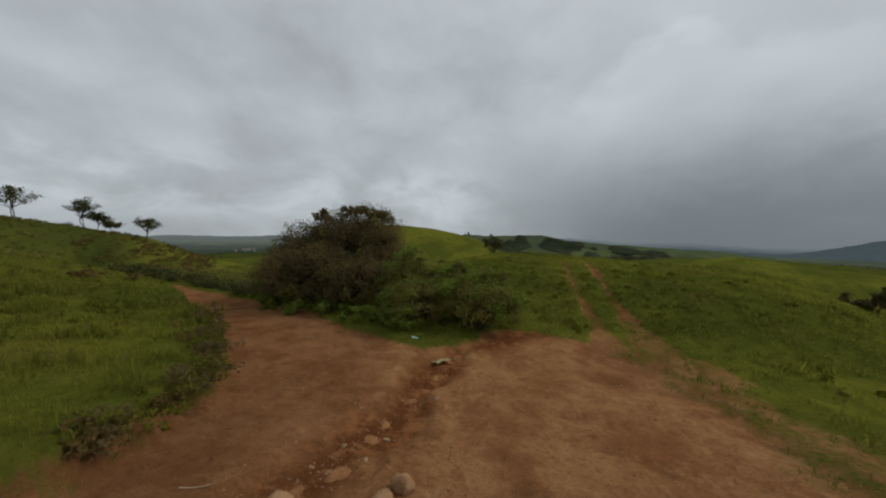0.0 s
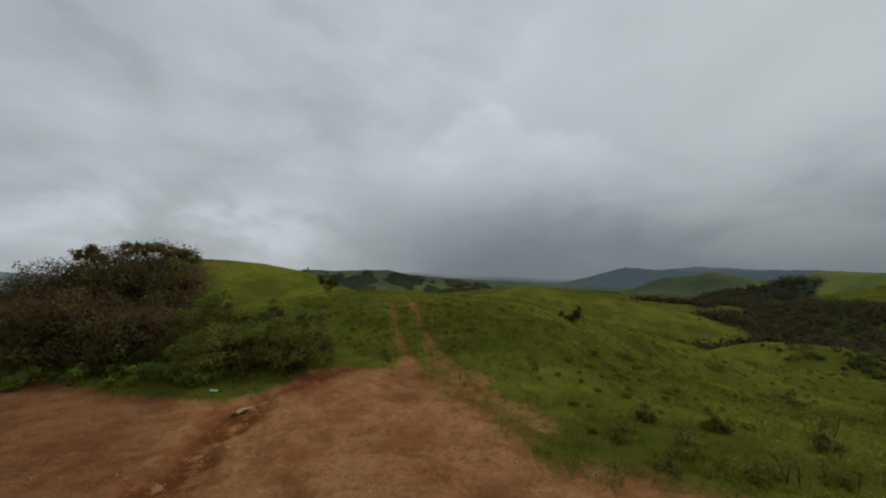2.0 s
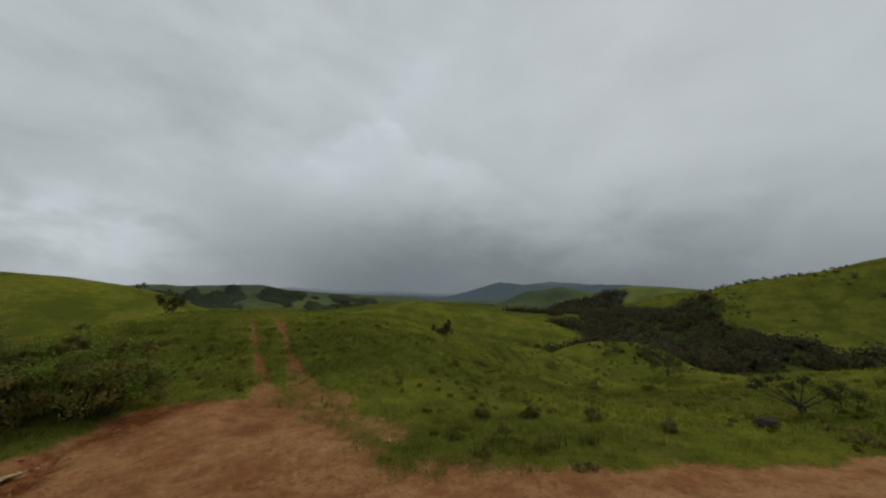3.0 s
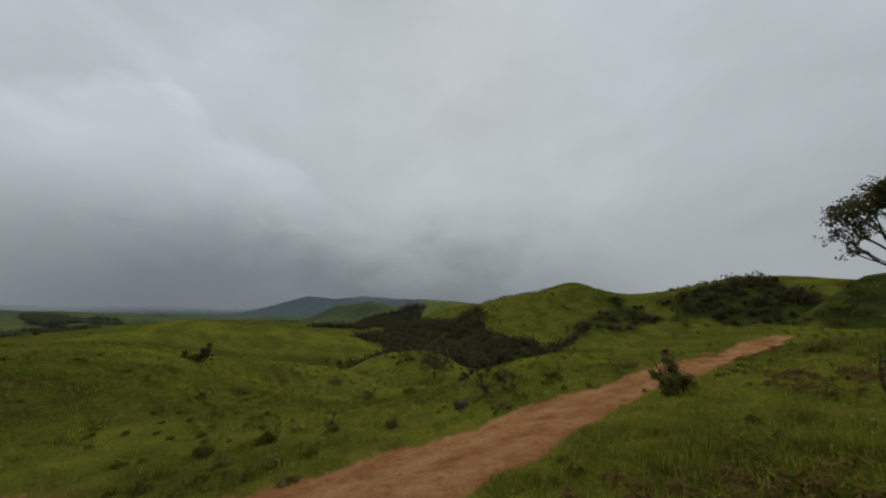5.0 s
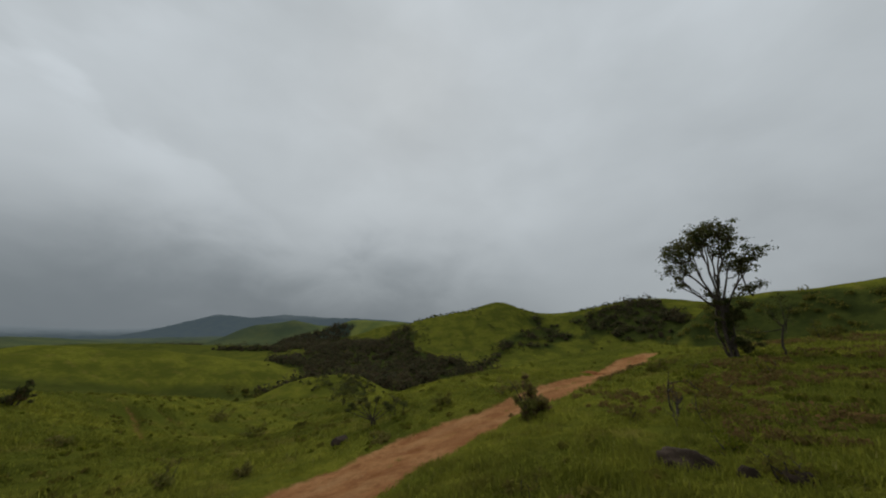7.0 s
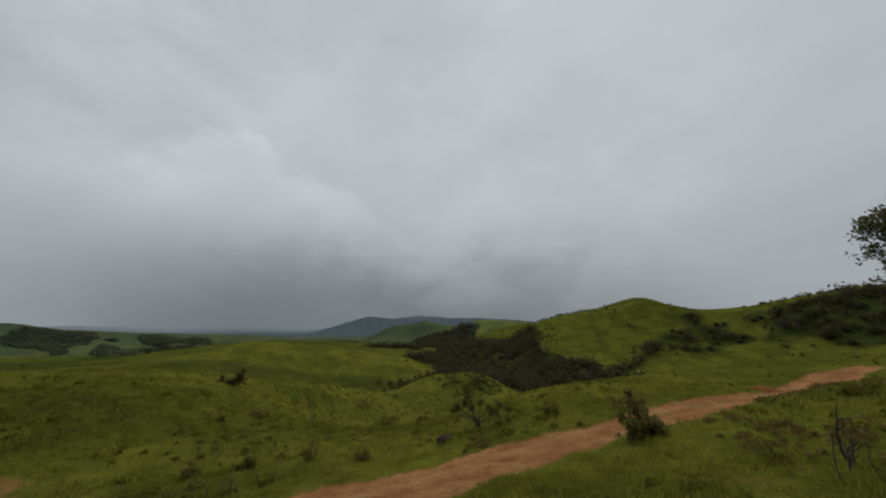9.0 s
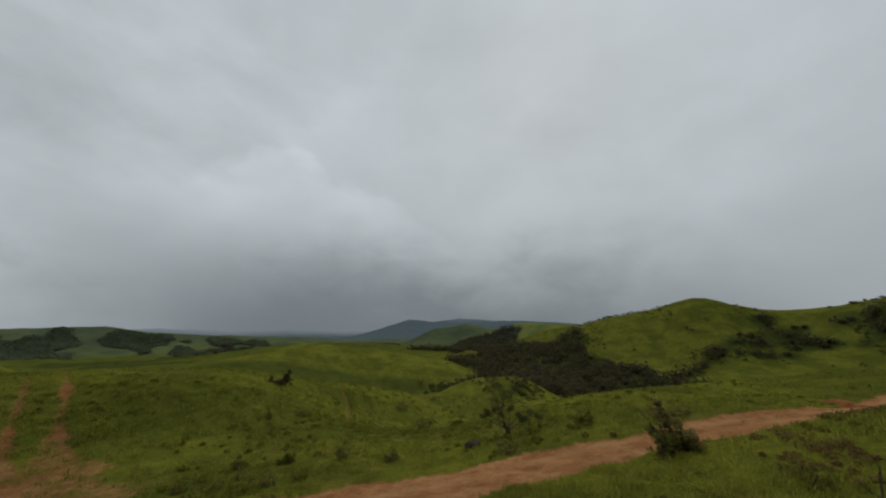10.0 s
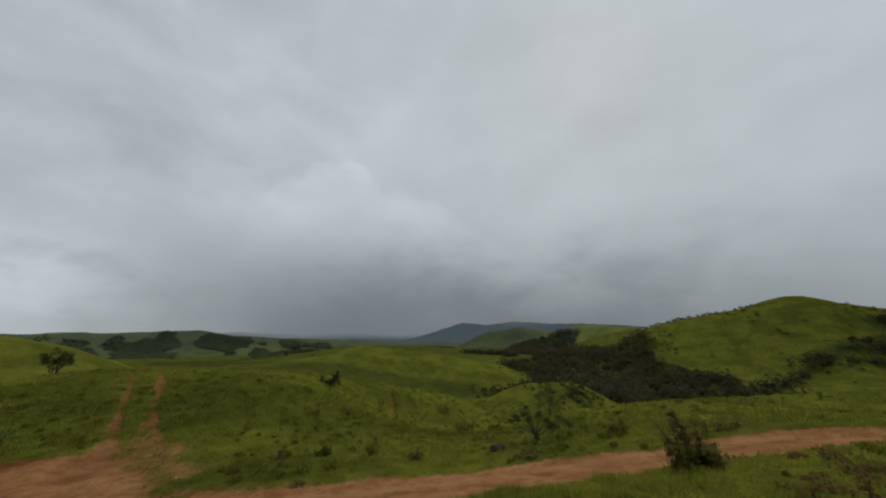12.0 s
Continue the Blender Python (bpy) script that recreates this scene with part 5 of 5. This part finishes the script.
# bushes strewn over the big east hill, in loose files down its folds
spots, wood, r, b = scatter(rng, 2600, 83, 128, 175, 284)
n = rough(b * 5 + r * 0.3, r * 0.35, 14, 38, 3)
pick = (wood < 0.8) & (n > 0.12) & (rng.random(len(r)) < 0.3)
clump_field("hillside_scrub", spots[pick], 0.35 + 1.5 * rng.random(pick.sum()) ** 2.4, 44, 0.5, LEAF_TREE, "bushes strewn over the folds of the east hill", 21)
# brush on the little dome and in the hollow before it
b = np.r_[rng.normal(78.5, 1.5, 34), rng.normal(74, 2.5, 26), rng.normal(66, 1.8, 44)]
r = np.r_[rng.normal(97, 3, 34), rng.normal(96, 4, 26), rng.normal(128, 6, 44)]
x, y = MIDDLE[0] + r * np.sin(np.radians(b)), MIDDLE[1] + r * np.cos(np.radians(b))
clump_field("hollow_scrub", np.stack([x, y, heights(x, y)], 1), 0.35 + 1.1 * rng.random(len(b)) ** 1.6, 50, 0.36, LEAF_TREE, "brush on the little dome and in the hollow", 17)
# tussocks on the near slopes
spots, wood, r, b = scatter(rng, 12000, -66, 160, 4, 60)
dirt = terrain(spots[:, 0], spots[:, 1])[1]
n = rough(spots[:, 0], spots[:, 1], 5.0, 35, 3)
pick = (dirt < 0.2) & (n > -0.1) & (rng.random(len(r)) < 0.4)
clump_field("tussocks", spots[pick], rng.uniform(0.06, 0.2, pick.sum()), 26, 0.13, LEAF_TUFT, "coarse grass tussocks and low herbs on the slopes", 14, 0.45)
# brown heathy growth in patches above the road
spots, wood, r, b = scatter(rng, 14000, 84, 165, 4, 30)
dirt = terrain(spots[:, 0], spots[:, 1])[1]
n = rough(spots[:, 0], spots[:, 1], 2.6, 37, 3)
east = np.array(ROAD_EAST)
pick = (dirt < 0.15) & (n > 0.10) & (rng.random(len(r)) < 0.5) & (spots[:, 1] < np.interp(spots[:, 0], east[:, 0], east[:, 1]) - 1.5)
clump_field("heath", spots[pick], rng.uniform(0.08, 0.22, pick.sum()), 22, 0.07, LEAF_HEATH, "low brown heath in patches among the grass", 20, 0.6)
# trees along the crest of the east hill
b = np.r_[rng.uniform(86, 99, 26), rng.uniform(113, 125, 22)]
x, y = MIDDLE[0] + 278 * np.sin(np.radians(b)), MIDDLE[1] + 278 * np.cos(np.radians(b))
spots = np.stack([x, y, heights(x, y)], 1)
clump_field("crest_scrub", spots, 0.5 + 1.5 * rng.random(len(b)) ** 1.5, 60, 0.6, LEAF_TREE, "line of bushes along the crest of the east hill", 9)
# dark scrub below the west hill and along the bend of the road
spots, wood, r, b = scatter(rng, 5200, -70, -28, 22, 86)
edge = road_edge(spots[:, 0], spots[:, 1])[0]
n = rough(spots[:, 0], spots[:, 1], 14, 33, 2)
pick = (edge > 0.8) & (n > -0.15) & (rng.random(len(r)) < 0.5) & (spots[:, 1] > 16)
clump_field("roadside_scrub", spots[pick], 0.12 + 0.36 * rng.random(pick.sum()) ** 1.6, 36, 0.15, LEAF_BUSH, "brown-green scrub along the bend of the road", 10)
spots, wood, r, b = scatter(rng, 3600, -72, -34, 26, 92)
n = rough(spots[:, 0], spots[:, 1], 9, 39, 3)
pick = (road_edge(spots[:, 0], spots[:, 1])[0] > 1.0) & (n > -0.05) & (spots[:, 1] > 14)
clump_field("hillside_brush", spots[pick], 0.16 + 0.5 * rng.random(pick.sum()) ** 1.6, 30, 0.2, LEAF_HEATH, "low brown brush over the hillside above the bend", 22, 0.6)
spots, wood, r, b = scatter(rng, 1500, -52, -24, 23, 52)
edge = road_edge(spots[:, 0], spots[:, 1])[0]
bend = np.array(ROAD_WEST)
pick = (edge > 0.3) & (edge < 3.2) & (spots[:, 1] > np.interp(spots[:, 0], bend[:, 0], bend[:, 1])) & (spots[:, 0] < -10)
clump_field("roadside_scrub", spots[pick], 0.25 + 0.45 * rng.random(pick.sum()), 50, 0.16, LEAF_TREE, "dark brush beside the bend of the road", 18)


# ---- grass ----
def grass(name, count, r0, r1, b0, b1, tall, wide, seed, label, blades=5):
    """Tufts of bent tapering blades, thinned over bare earth and clumped."""
    rng = np.random.default_rng(seed)
    b = rng.uniform(b0, b1, count)
    r = np.exp(rng.uniform(math.log(r0), math.log(r1), count) * 0.55 + 0.45 * np.log(rng.uniform(r0, r1, count)))
    x, y = MIDDLE[0] + r * np.sin(np.radians(b)), MIDDLE[1] + r * np.cos(np.radians(b))
    z, dirt, raw, wood = terrain(x, y)[:4]
    edge = road_edge(x, y)[0]
    lush = 0.45 * rough(x, y, 2.4, 51, 3) + 1.0 * rough(x, y, 0.6, 52, 2)
    keep = rng.random(count) < (0.6 + 0.5 * lush + 0.2 * np.clip(edge, -0.5, 1)) * (1 - step(dirt, 0.3, 0.78))
    x, y, z, lush, edge = x[keep], y[keep], z[keep], lush[keep], edge[keep]
    n = len(x)
    west = step(-x, 3.5, 5.0) * (1 - step(y, 10, 13))
    h = tall * (0.6 + 0.5 * rng.random(n)) * np.clip(1 + 1.1 * lush, 0.3, 2.2) * (0.5 + 0.5 * step(edge + west, 0.0, 1.2)) * (1 + 0.6 * west)
    root = np.repeat(np.stack([x, y, z - 0.02], 1), blades, 0)
    h = np.repeat(h, blades) * rng.uniform(0.5, 1.15, n * blades)
    a = rng.uniform(0, 2 * np.pi, n * blades)
    root[:, 0] += rng.normal(size=n * blades) * 0.35 * tall
    root[:, 1] += rng.normal(size=n * blades) * 0.35 * tall
    lean = rng.uniform(0.15, 0.95, n * blades)
    out = np.stack([np.cos(a), np.sin(a), np.zeros_like(a)], 1)
    side = np.stack([-np.sin(a), np.cos(a), np.zeros_like(a)], 1) * (wide * rng.uniform(0.6, 1.3, n * blades))[:, None]
    up = np.array((0.0, 0.0, 1.0))
    mid = root + (out * (0.35 * lean)[:, None] + up * 0.6) * h[:, None]
    tip = root + (out * lean[:, None] + up * (1 - 0.35 * lean)[:, None]) * h[:, None]
    verts = np.stack([root - side * 0.5, root + side * 0.5, mid + side * 0.4, tip, mid - side * 0.4], 1).reshape(-1, 3)
    base = np.arange(n * blades)[:, None] * 5
    quads, tris = base + (0, 1, 2, 4), base + (4, 2, 3)
    me = bpy.data.meshes.new(name)
    me.vertices.add(len(verts))
    me.vertices.foreach_set("co", verts.astype(np.float32).ravel())
    m = n * blades
    me.loops.add(m * 7)
    me.loops.foreach_set("vertex_index", np.concatenate([quads.ravel(), tris.ravel()]).astype(np.int32))
    me.polygons.add(2 * m)
    me.polygons.foreach_set("loop_start", np.concatenate([np.arange(m) * 4, 4 * m + np.arange(m) * 3]).astype(np.int32))
    me.update(calc_edges=True)
    me.materials.append(BLADE)
    return tagged(new(name, me), label, "grass", kind="stuff")


grass("grass", 60000, 3.0, 15.0, -70, 165, 0.17, 0.013, 61, "ragged knee-low green grass round the junction", 5)
grass("grass", 76000, 12.0, 50.0, -66, 160, 0.18, 0.03, 62, "rough green grass on the rolling slopes", 4)
grass("grass", 16000, 3.0, 16.0, 165, 290, 0.15, 0.022, 63, "rough grass beside the walker's path", 4)
